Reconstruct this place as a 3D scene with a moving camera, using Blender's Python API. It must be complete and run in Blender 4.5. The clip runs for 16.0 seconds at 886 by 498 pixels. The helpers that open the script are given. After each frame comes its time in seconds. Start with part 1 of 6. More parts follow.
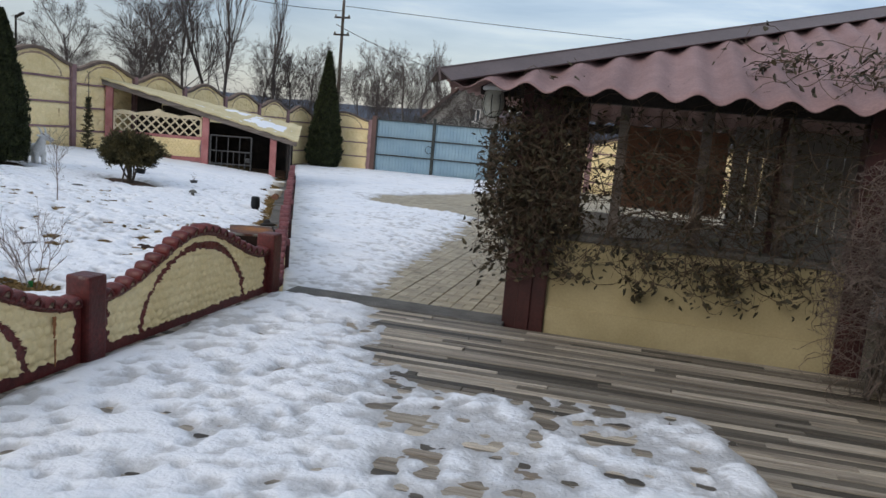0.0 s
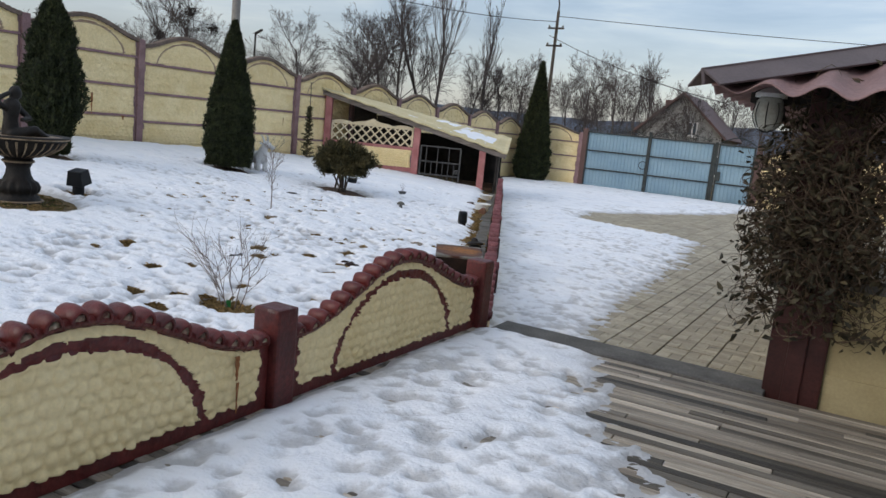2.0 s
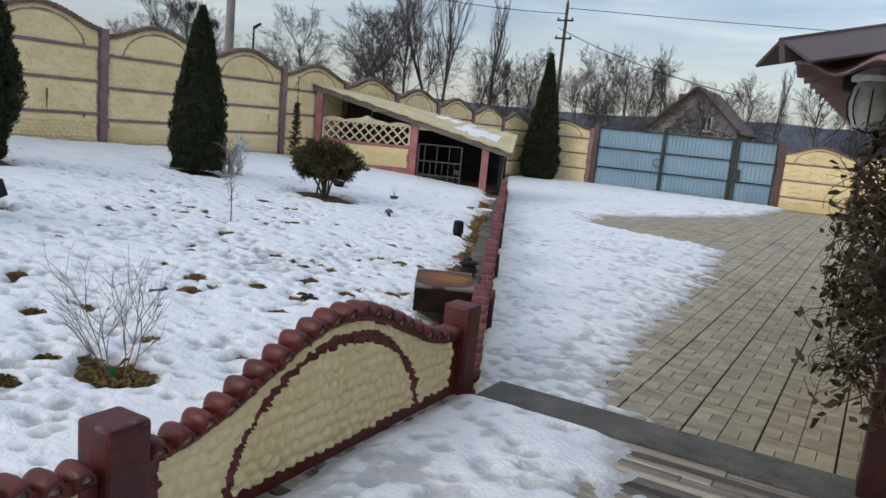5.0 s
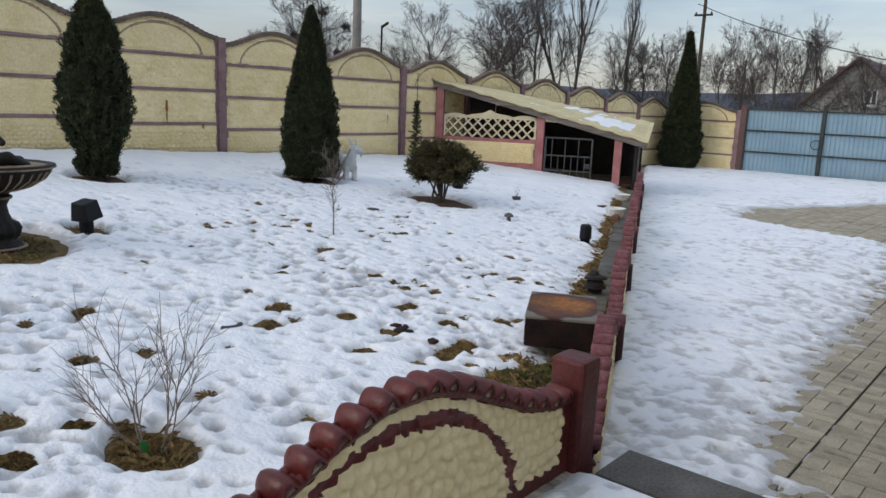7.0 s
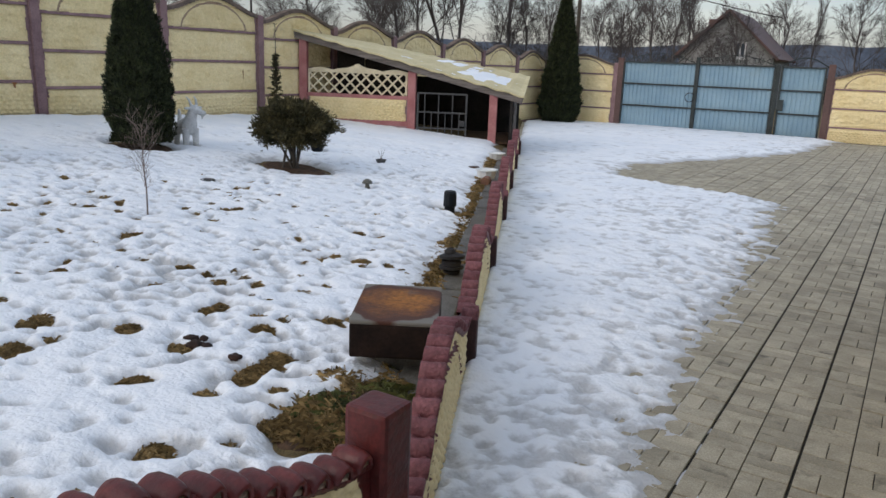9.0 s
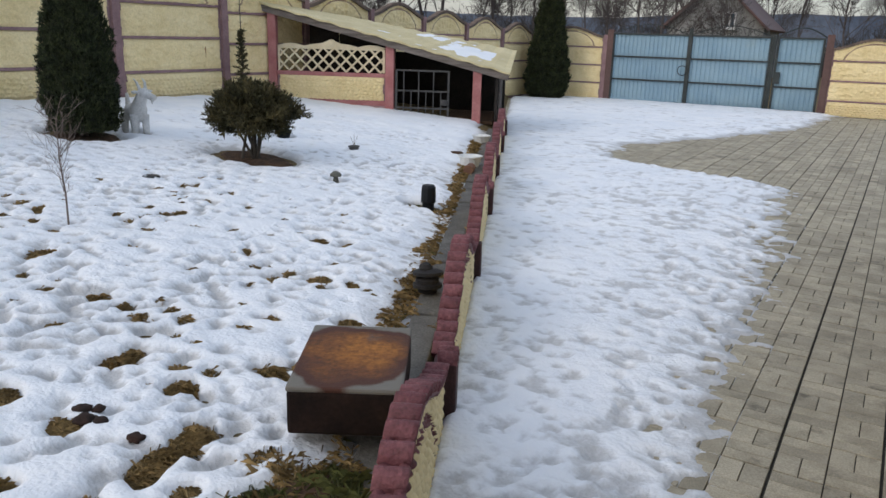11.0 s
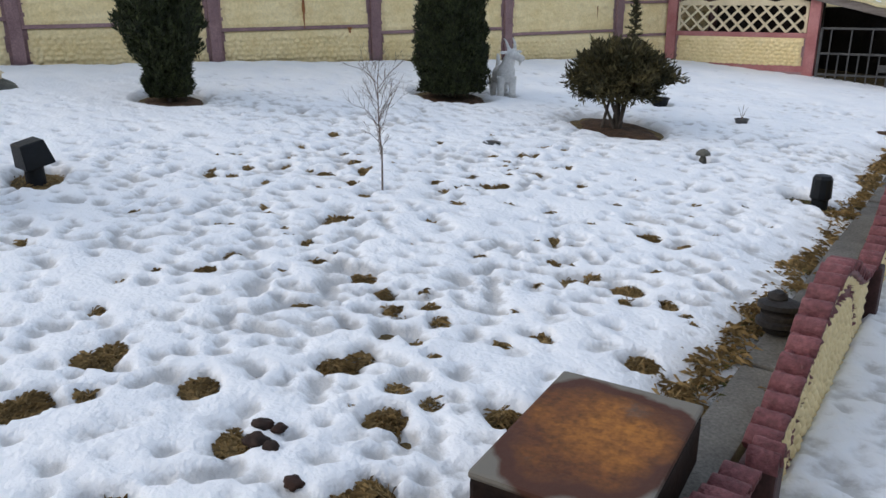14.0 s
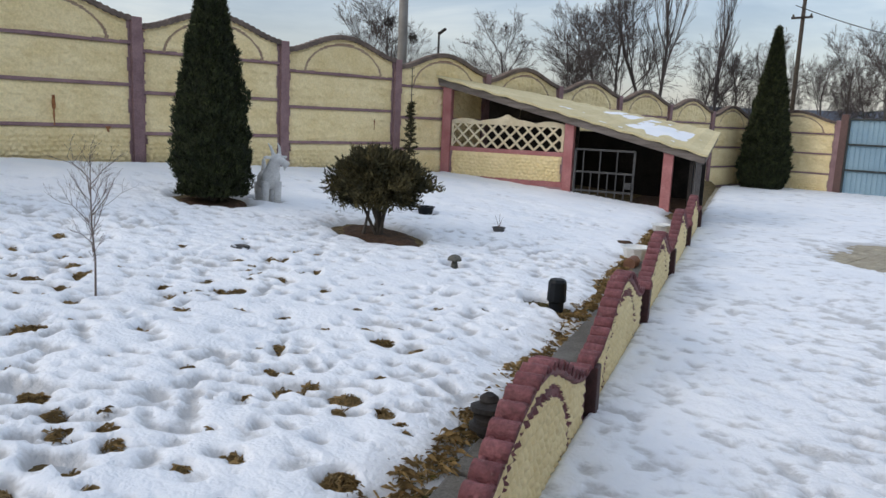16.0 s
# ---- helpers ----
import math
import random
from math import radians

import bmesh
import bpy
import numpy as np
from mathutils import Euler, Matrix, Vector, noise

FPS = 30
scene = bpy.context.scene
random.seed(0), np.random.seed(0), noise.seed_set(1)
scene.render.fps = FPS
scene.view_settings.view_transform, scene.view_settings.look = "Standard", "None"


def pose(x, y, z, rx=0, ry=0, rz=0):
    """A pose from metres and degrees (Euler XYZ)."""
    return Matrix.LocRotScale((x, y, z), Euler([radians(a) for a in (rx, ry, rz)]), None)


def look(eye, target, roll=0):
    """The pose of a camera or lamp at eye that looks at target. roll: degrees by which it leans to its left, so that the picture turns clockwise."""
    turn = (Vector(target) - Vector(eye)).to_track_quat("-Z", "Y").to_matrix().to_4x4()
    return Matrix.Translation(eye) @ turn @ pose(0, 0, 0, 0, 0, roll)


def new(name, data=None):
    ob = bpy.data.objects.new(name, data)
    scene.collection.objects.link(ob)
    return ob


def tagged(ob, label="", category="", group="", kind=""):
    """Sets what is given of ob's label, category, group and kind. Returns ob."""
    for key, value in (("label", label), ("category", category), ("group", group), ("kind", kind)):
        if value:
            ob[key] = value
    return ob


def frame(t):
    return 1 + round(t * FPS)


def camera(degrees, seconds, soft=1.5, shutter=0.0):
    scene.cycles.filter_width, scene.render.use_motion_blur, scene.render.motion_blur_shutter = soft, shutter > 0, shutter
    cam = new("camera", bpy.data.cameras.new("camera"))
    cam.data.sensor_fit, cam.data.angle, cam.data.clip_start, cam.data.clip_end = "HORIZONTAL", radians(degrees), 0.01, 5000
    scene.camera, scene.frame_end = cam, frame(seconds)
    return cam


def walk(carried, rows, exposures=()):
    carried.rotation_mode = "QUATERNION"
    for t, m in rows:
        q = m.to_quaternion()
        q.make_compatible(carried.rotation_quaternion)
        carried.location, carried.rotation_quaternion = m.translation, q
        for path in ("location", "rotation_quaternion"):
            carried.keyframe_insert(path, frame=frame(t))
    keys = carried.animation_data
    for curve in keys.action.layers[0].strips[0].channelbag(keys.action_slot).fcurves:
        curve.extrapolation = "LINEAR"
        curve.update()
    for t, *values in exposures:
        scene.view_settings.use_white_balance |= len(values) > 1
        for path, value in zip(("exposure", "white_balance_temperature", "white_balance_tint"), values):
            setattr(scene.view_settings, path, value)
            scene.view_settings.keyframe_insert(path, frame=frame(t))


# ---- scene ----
cam = camera(60.4, 16.0)
# seconds, eye x y z, tilt, roll, heading
PATH = [
    (0.0, -0.314, 0.446, 1.362, 81.28, -4.98, 14.54),
    (0.5, -0.528, 0.617, 1.327, 81.32, -4.98, 22.29),
    (1.0, -0.636, 0.774, 1.360, 81.36, -4.55, 27.36),
    (1.5, -0.661, 1.060, 1.374, 80.74, -4.42, 31.24),
    (2.0, -0.792, 1.207, 1.352, 80.73, -5.77, 29.76),
    (2.5, -0.896, 1.439, 1.364, 80.12, -5.82, 28.84),
    (3.0, -0.864, 1.708, 1.380, 78.99, -4.93, 28.47),
    (5.5, -1.342, 2.676, 1.392, 81.02, -5.89, 32.48),
    (6.0, -1.362, 2.888, 1.456, 81.53, -4.53, 39.43),
    (6.5, -1.504, 3.020, 1.434, 80.62, -3.39, 41.82),
    (7.0, -1.607, 3.276, 1.439, 79.09, -2.40, 40.33),
    (7.5, -1.583, 3.521, 1.474, 77.71, -1.97, 38.04),
    (8.0, -1.765, 3.691, 1.446, 76.66, -2.03, 35.48),
    (8.5, -1.821, 3.996, 1.431, 76.17, -1.54, 33.73),
    (9.0, -1.833, 4.213, 1.441, 76.11, -2.14, 32.08),
    (9.5, -2.021, 4.362, 1.444, 75.62, -2.95, 30.90),
    (12.0, -2.315, 5.514, 1.480, 73.15, 0.26, 32.12),
    (12.5, -2.382, 5.734, 1.451, 72.50, 0.85, 34.04),
    (13.0, -2.402, 5.944, 1.434, 71.95, 0.57, 37.06),
    (13.5, -2.581, 6.048, 1.404, 71.60, -0.95, 45.03),
    (14.0, -2.612, 6.062, 1.338, 71.54, 0.46, 61.14),
    (14.5, -2.526, 6.210, 1.240, 71.32, 0.40, 71.55),
    (15.0, -2.543, 6.286, 1.279, 72.74, -3.02, 59.32),
    (15.5, -2.636, 6.419, 1.300, 76.87, -4.34, 48.98),
    (16.0, -2.528, 6.520, 1.262, 80.06, -2.53, 47.06),
]
walk(cam, [(t, pose(x, y, z, rx, ry, rz)) for t, x, y, z, rx, ry, rz in PATH], exposures=((0, -0.36), (9.5, -0.38), (12, -0.30), (16, -0.28)))

# ---- world: overcast winter evening ----
SUN_AZ, SUN_EL = radians(205), radians(32)
world = bpy.data.worlds.new("overcast_sky")
scene.world = world
world.use_nodes = True
wn, wl = world.node_tree.nodes, world.node_tree.links
wn.clear()


def wnode(kind, **kw):
    n = wn.new(kind)
    for k, v in kw.items():
        n.inputs[k].default_value = v
    return n


w_out = wn.new("ShaderNodeOutputWorld")
w_bg = wnode("ShaderNodeBackground", Strength=0.10)
w_bg2 = wnode("ShaderNodeBackground", Strength=0.86)
w_add = wn.new("ShaderNodeAddShader")
w_sky = wn.new("ShaderNodeTexSky")
w_sky.sky_type, w_sky.sun_disc = "NISHITA", False
w_sky.sun_elevation, w_sky.sun_rotation = SUN_EL, SUN_AZ
w_sky.air_density, w_sky.dust_density = 1.0, 2.0
wl.new(w_sky.outputs[0], w_bg.inputs["Color"])
w_co = wn.new("ShaderNodeTexCoord")
w_map = wn.new("ShaderNodeMapping")
w_map.inputs["Scale"].default_value = (1.0, 1.0, 4.5)
wl.new(w_co.outputs["Generated"], w_map.inputs["Vector"])
w_noise = wnode("ShaderNodeTexNoise", Scale=2.6, Detail=7.0, Roughness=0.55, Distortion=0.4)
wl.new(w_map.outputs[0], w_noise.inputs["Vector"])
w_ramp = wn.new("ShaderNodeValToRGB")
el = w_ramp.color_ramp.elements
el[0].position, el[0].color = 0.40, (0.36, 0.43, 0.55, 1)
el[1].position, el[1].color = 0.62, (0.93, 0.95, 0.95, 1)
e = el.new(0.5)
e.color = (0.555, 0.625, 0.725, 1)
wl.new(w_noise.outputs["Fac"], w_ramp.inputs["Fac"])
# paler towards the horizon
w_sep = wn.new("ShaderNodeSeparateXYZ")
wl.new(w_co.outputs["Generated"], w_sep.inputs[0])
w_rng = wnode("ShaderNodeMapRange", **{"From Min": 0.02, "From Max": 0.16, "To Min": 0.75, "To Max": 0.0})
wl.new(w_sep.outputs["Z"], w_rng.inputs["Value"])
w_mix = wn.new("ShaderNodeMix")
w_mix.data_type = "RGBA"
w_mix.inputs["B"].default_value = (0.90, 0.86, 0.85, 1)
wl.new(w_rng.outputs[0], w_mix.inputs["Factor"])
wl.new(w_ramp.outputs["Color"], w_mix.inputs["A"])
# an overcast sky is about twice as bright overhead as at the horizon
w_up = wnode("ShaderNodeMapRange", **{"From Min": 0.0, "From Max": 0.7, "To Min": 0.54, "To Max": 1.30})
wl.new(w_sep.outputs["Z"], w_up.inputs["Value"])
w_dim = wn.new("ShaderNodeVectorMath")
w_dim.operation = "SCALE"
wl.new(w_mix.outputs["Result"], w_dim.inputs[0])
wl.new(w_up.outputs[0], w_dim.inputs["Scale"])
wl.new(w_dim.outputs[0], w_bg2.inputs["Color"])
wl.new(w_bg.outputs[0], w_add.inputs[0])
wl.new(w_bg2.outputs[0], w_add.inputs[1])
wl.new(w_add.outputs[0], w_out.inputs["Surface"])

sun = new("sun", bpy.data.lights.new("sun", "SUN"))
sun.data.energy, sun.data.angle, sun.data.color = 0.6, radians(25), (1.0, 0.95, 0.88)
sun.matrix_world = look((-math.sin(SUN_AZ) * -30, math.cos(SUN_AZ) * 30, 30 * math.tan(SUN_EL)), (0, 0, 0))

# ---- materials ----


def material(name, c1, c2, scale=6.0, rough=0.8, fine=90.0, fine_amount=0.25, bump=0.15, bump_scale=120.0, metal=0.0,
             stain=None, stain_scale=1.3, stain_at=0.6, vary=0.0, island=0.0, gloss_vary=0.1, stretch=(1, 1, 1), spec=0.4):
    m = bpy.data.materials.new(name)
    m.use_nodes = True
    n, l = m.node_tree.nodes, m.node_tree.links
    b = n["Principled BSDF"]
    b.inputs["Metallic"].default_value = metal
    b.inputs["Specular IOR Level"].default_value = spec
    co = n.new("ShaderNodeTexCoord")
    mp = n.new("ShaderNodeMapping")
    mp.inputs["Scale"].default_value = stretch
    l.new(co.outputs["Object"], mp.inputs["Vector"])
    inf = n.new("ShaderNodeObjectInfo")
    off = n.new("ShaderNodeVectorMath")
    off.operation = "ADD"
    mul = n.new("ShaderNodeMath")
    mul.operation = "MULTIPLY"
    mul.inputs[1].default_value = 37.0
    l.new(inf.outputs["Random"], mul.inputs[0])
    l.new(mp.outputs[0], off.inputs[0])
    l.new(mul.outputs[0], off.inputs[1])

    def tex(s, detail=5.0, r=0.6):
        t = n.new("ShaderNodeTexNoise")
        t.inputs["Scale"].default_value, t.inputs["Detail"].default_value, t.inputs["Roughness"].default_value = s, detail, r
        l.new(off.outputs[0], t.inputs["Vector"])
        return t

    def mix(f, a, c, blend="MIX"):
        x = n.new("ShaderNodeMix")
        x.data_type, x.blend_type = "RGBA", blend
        for s, v in (("Factor", f), ("A", a), ("B", c)):
            if isinstance(v, (tuple, float)):
                x.inputs[s].default_value = (*v, 1) if isinstance(v, tuple) else v
            else:
                l.new(v, x.inputs[s])
        return x.outputs["Result"]

    def spread(v, lo, hi):
        r = n.new("ShaderNodeMapRange")
        r.inputs["From Min"].default_value, r.inputs["From Max"].default_value = lo, hi
        l.new(v, r.inputs["Value"])
        return r.outputs[0]

    t1, t2 = tex(scale), tex(fine, 3.0)
    col = mix(spread(t1.outputs["Fac"], 0.35, 0.65), c1, c2)
    g = n.new("ShaderNodeMapRange")
    g.inputs["From Min"].default_value, g.inputs["From Max"].default_value = 0.3, 0.7
    g.inputs["To Min"].default_value, g.inputs["To Max"].default_value = 1 - fine_amount, 1 + fine_amount
    l.new(t2.outputs["Fac"], g.inputs["Value"])
    cc = n.new("ShaderNodeCombineColor")
    for i in range(3):
        l.new(g.outputs[0], cc.inputs[i])
    col = mix(1.0, col, cc.outputs[0], "MULTIPLY")
    if stain:
        t3 = tex(stain_scale, 6.0, 0.7)
        col = mix(spread(t3.outputs["Fac"], stain_at, stain_at + 0.12), col, stain)
    for amount, source in ((vary, inf.outputs["Random"]), (island, None)):
        if amount:
            if source is None:
                source = n.new("ShaderNodeNewGeometry").outputs["Random Per Island"]
            v = n.new("ShaderNodeMapRange")
            v.inputs["To Min"].default_value, v.inputs["To Max"].default_value = 1 - amount, 1 + amount
            l.new(source, v.inputs["Value"])
            hs = n.new("ShaderNodeHueSaturation")
            l.new(v.outputs[0], hs.inputs["Value"])
            l.new(col, hs.inputs["Color"])
            col = hs.outputs[0]
    l.new(col, b.inputs["Base Color"])
    rr = n.new("ShaderNodeMapRange")
    rr.inputs["To Min"].default_value, rr.inputs["To Max"].default_value = max(0.03, rough - gloss_vary), min(1, rough + gloss_vary)
    l.new(t1.outputs["Fac"], rr.inputs["Value"])
    l.new(rr.outputs[0], b.inputs["Roughness"])
    if bump:
        t4 = tex(bump_scale, 4.0)
        bp = n.new("ShaderNodeBump")
        bp.inputs["Strength"].default_value, bp.inputs["Distance"].default_value = bump, 0.01
        l.new(t4.outputs["Fac"], bp.inputs["Height"])
        l.new(bp.outputs[0], b.inputs["Normal"])
    return m


M = {}
M["yellow"] = material("ochre_masonry_paint", (0.74, 0.59, 0.31), (0.82, 0.68, 0.39), 3, 0.72, 60, 0.07, 0.12, 90, stain=(0.42, 0.33, 0.18), stain_at=0.66, vary=0.05)
M["yellow_rough"] = material("ochre_rough_masonry", (0.77, 0.61, 0.315), (0.86, 0.71, 0.41), 2.5, 0.85, 40, 0.10, 0.35, 30, stain=(0.52, 0.42, 0.25), stain_at=0.64, vary=0.06)
M["mauve"] = material("mauve_fence_paint", (0.215, 0.128, 0.132), (0.31, 0.195, 0.195), 5, 0.8, 60, 0.2, 0.3, 60, stain=(0.32, 0.24, 0.2), stain_at=0.63, vary=0.08)
M["red"] = material("dark_red_gloss_paint", (0.078, 0.0115, 0.010), (0.135, 0.024, 0.020), 9, 0.38, 50, 0.25, 0.35, 40, stain=(0.20, 0.09, 0.075), stain_scale=9, stain_at=0.67, vary=0.12, gloss_vary=0.15)
M["rose"] = material("faded_rose_red_paint", (0.125, 0.036, 0.040), (0.22, 0.082, 0.086), 8, 0.65, 50, 0.3, 0.8, 70, stain=(0.36, 0.22, 0.21), stain_scale=7, stain_at=0.62, vary=0.12)
M["red_post"] = material("chipped_dark_red_post_paint", (0.068, 0.011, 0.010), (0.12, 0.022, 0.019), 7, 0.5, 50, 0.3, 0.5, 30, stain=(0.24, 0.20, 0.18), stain_scale=6, stain_at=0.63, vary=0.1, gloss_vary=0.2)
M["tile_end"] = material("bare_cement_with_red_smears", (0.50, 0.43, 0.30), (0.26, 0.12, 0.09), 22, 0.85, 60, 0.2, 0.5, 60)
M["rose_end"] = material("rose_smeared_cement", (0.22, 0.12, 0.11), (0.13, 0.05, 0.05), 22, 0.85, 60, 0.2, 0.5, 60)
M["pink"] = material("pink_post_paint", (0.36, 0.13, 0.125), (0.46, 0.2, 0.19), 4, 0.75, 60, 0.15, 0.3, 60, stain=(0.24, 0.12, 0.11), stain_at=0.62)
M["cream"] = material("cream_cement", (0.62, 0.52, 0.34), (0.72, 0.62, 0.43), 6, 0.8, 70, 0.12, 0.3, 70)
M["concrete"] = material("wet_grey_concrete", (0.088, 0.083, 0.074), (0.150, 0.143, 0.130), 4, 0.8, 80, 0.3, 0.6, 70, stain=(0.06, 0.055, 0.045), stain_scale=2.5, stain_at=0.57, vary=0.1, spec=0.2)
M["paver"] = material("tan_grey_paver", (0.30, 0.26, 0.185), (0.42, 0.37, 0.275), 5, 0.75, 120, 0.22, 0.4, 160, stain=(0.17, 0.15, 0.11), stain_scale=4, stain_at=0.58, vary=0.16)
M["paver_joined"] = material("tan_grey_paver_far", (0.30, 0.26, 0.185), (0.42, 0.37, 0.275), 5, 0.75, 120, 0.22, 0.4, 160, stain=(0.17, 0.15, 0.11), stain_scale=2, stain_at=0.58, island=0.16)
M["joint"] = material("dark_joint_soil", (0.022, 0.02, 0.016), (0.05, 0.045, 0.036), 20, 0.95, 90, 0.3, 0.5, 80)
M["deck"] = material("weathered_board", (0.15, 0.122, 0.092), (0.36, 0.315, 0.25), 2.0, 0.62, 30, 0.3, 0.5, 40, stain=(0.07, 0.055, 0.042), stain_scale=1.2, stain_at=0.60, vary=0.80, stretch=(0.35, 9, 9))
M["snow"] = None
M["grass"] = material("wet_winter_grass", (0.075, 0.055, 0.02), (0.20, 0.135, 0.055), 14, 0.95, 170, 0.6, 1.0, 140, stain=(0.02, 0.017, 0.01), stain_scale=7, stain_at=0.58)
M["straw"] = material("dry_straw_grass", (0.17, 0.11, 0.042), (0.33, 0.225, 0.095), 9, 0.9, 60, 0.2, 0, island=0.4)
M["green_blade"] = material("green_grass_blade", (0.05, 0.065, 0.016), (0.12, 0.12, 0.035), 9, 0.8, 60, 0.2, 0, island=0.4)
M["soil"] = material("dark_wet_soil", (0.045, 0.024, 0.013), (0.105, 0.058, 0.031), 14, 0.95, 70, 0.4, 0.9, 50)
M["thuja"] = material("dark_thuja_foliage", (0.013, 0.020, 0.006), (0.042, 0.050, 0.016), 9, 0.8, 60, 0.3, 0, island=0.6)
M["juniper"] = material("olive_juniper_foliage", (0.030, 0.030, 0.011), (0.095, 0.076, 0.028), 6, 0.8, 60, 0.3, 0, island=0.45)
M["bark"] = material("grey_brown_bark", (0.045, 0.036, 0.028), (0.10, 0.082, 0.066), 8, 0.9, 80, 0.3, 0.5, 60)
M["far_bark"] = material("distant_bare_branch", (0.055, 0.045, 0.043), (0.10, 0.085, 0.080), 0.4, 0.95, 9, 0.2, 0)
M["twig"] = material("grey_twig", (0.11, 0.08, 0.065), (0.2, 0.155, 0.13), 9, 0.85, 80, 0.25, 0.3, 90)
M["vine"] = material("brown_vine", (0.05, 0.033, 0.022), (0.13, 0.09, 0.058), 6, 0.85, 80, 0.3, 0)
M["dry_leaf"] = material("dry_dark_leaf", (0.020, 0.019, 0.010), (0.060, 0.046, 0.022), 8, 0.65, 50, 0.3, 0, island=0.5)
M["roof_red"] = material("faded_red_corrugated_sheet", (0.205, 0.122, 0.116), (0.285, 0.182, 0.175), 2.5, 0.7, 50, 0.15, 0.3, 70, stain=(0.17, 0.115, 0.10), stain_scale=2.2, stain_at=0.56, vary=0.06)
M["flashing"] = material("brown_metal_flashing", (0.085, 0.062, 0.062), (0.12, 0.092, 0.092), 3, 0.45, 60, 0.12, 0.1, 60)
M["shed_roof"] = material("yellow_painted_flat_sheet", (0.56, 0.47, 0.26), (0.66, 0.57, 0.34), 2, 0.75, 40, 0.12, 0.3, 40, stain=(0.4, 0.34, 0.22), stain_at=0.6)
M["plank"] = material("grey_raw_plank", (0.10, 0.082, 0.07), (0.2, 0.17, 0.15), 2, 0.85, 40, 0.25, 0.5, 40, stretch=(1, 8, 8), vary=0.25)
# timber colour that also stands in for the shade inside the shed
M["dark_wood_and_shade"] = material("dark_timber_and_shade", (0.018, 0.015, 0.013), (0.045, 0.037, 0.032), 3, 0.9, 40, 0.3, 0.4, 40, vary=0.3)
M["iron"] = material("black_iron", (0.012, 0.011, 0.011), (0.03, 0.026, 0.024), 9, 0.6, 70, 0.25, 0.25, 80, spec=0.2)
M["plastic"] = material("black_plastic", (0.006, 0.008, 0.010), (0.012, 0.014, 0.017), 6, 0.5, 60, 0.15, 0.1, 90, spec=0.2)
M["grey_metal"] = material("grey_painted_steel", (0.042, 0.041, 0.040), (0.080, 0.077, 0.074), 7, 0.5, 70, 0.2, 0.2, 60, stain=(0.17, 0.08, 0.04), stain_scale=5, stain_at=0.66)
M["gate"] = material("pale_blue_profiled_sheet", (0.21, 0.325, 0.41), (0.26, 0.38, 0.455), 1.2, 0.42, 30, 0.06, 0.08, 30, stain=(0.25, 0.35, 0.40), stain_scale=0.8, stain_at=0.6)
M["gate_frame"] = material("dark_green_grey_gate_steel", (0.020, 0.026, 0.025), (0.038, 0.046, 0.044), 5, 0.5, 60, 0.2, 0.15, 60)
M["fountain"] = material("bronzed_dark_cast_stone", (0.008, 0.007, 0.006), (0.022, 0.018, 0.015), 9, 0.55, 70, 0.3, 0.3, 70, spec=0.25, stain=(0.12, 0.08, 0.04), stain_scale=8, stain_at=0.66)
M["gilt"] = material("worn_bronze_stone", (0.17, 0.115, 0.065), (0.30, 0.22, 0.14), 9, 0.5, 70, 0.3, 0.3, 70, stain=(0.05, 0.04, 0.03), stain_scale=10, stain_at=0.55)
M["goat"] = material("worn_white_paint", (0.56, 0.55, 0.53), (0.70, 0.69, 0.67), 9, 0.6, 60, 0.12, 0.3, 60, stain=(0.3, 0.27, 0.23), stain_scale=7, stain_at=0.62)
M["white"] = material("white_plastic", (0.68, 0.68, 0.66), (0.76, 0.76, 0.74), 6, 0.5, 60, 0.08, 0.1, 60)
M["terracotta"] = material("brown_clay", (0.16, 0.075, 0.045), (0.24, 0.12, 0.075), 9, 0.75, 60, 0.2, 0.3, 60)
M["stone"] = material("mossy_grey_stone", (0.07, 0.07, 0.06), (0.16, 0.155, 0.13), 7, 0.85, 60, 0.3, 0.5, 50)
M["dung"] = material("dark_brown_dung", (0.012, 0.006, 0.004), (0.035, 0.015, 0.009), 12, 0.8, 60, 0.3, 0.6, 50)
M["maroon"] = material("dark_maroon_post_paint", (0.034, 0.0095, 0.0085), (0.06, 0.017, 0.015), 6, 0.5, 50, 0.25, 0.3, 45)
# duller than the fence ochre: dirt plus the roof overhang's shade in one colour
M["dull_ochre"] = material("dirty_shaded_ochre_render", (0.34, 0.28, 0.15), (0.43, 0.36, 0.205), 1.6, 0.85, 60, 0.08, 0.2, 60, stain=(0.33, 0.27, 0.15), stain_scale=1.5, stain_at=0.56)
M["render_grey"] = material("grey_house_render", (0.22, 0.22, 0.215), (0.29, 0.288, 0.28), 0.8, 0.9, 20, 0.1, 0.2, 20, stain=(0.18, 0.18, 0.175), stain_scale=0.5)
M["roof_tile"] = material("brown_roof_sheet", (0.10, 0.055, 0.048), (0.14, 0.08, 0.07), 1, 0.6, 20, 0.15, 0.2, 20)
M["pane"] = material("window_glass", (0.05, 0.07, 0.09), (0.08, 0.1, 0.12), 1, 0.08, 9, 0.05, 0, gloss_vary=0.03)
M["far_ground"] = material("distant_winter_field", (0.10, 0.095, 0.085), (0.3, 0.3, 0.31), 0.06, 0.95, 2, 0.2, 0)
# blue of the distant air is put into the ridge's base colour
M["far_hill"] = material("haze_blue_hill", (0.075, 0.095, 0.135), (0.12, 0.14, 0.18), 0.01, 1.0, 0.2, 0.2, 0)
M["scrub"] = material("dark_distant_thicket", (0.03, 0.026, 0.025), (0.06, 0.052, 0.05), 0.5, 0.95, 9, 0.3, 0)
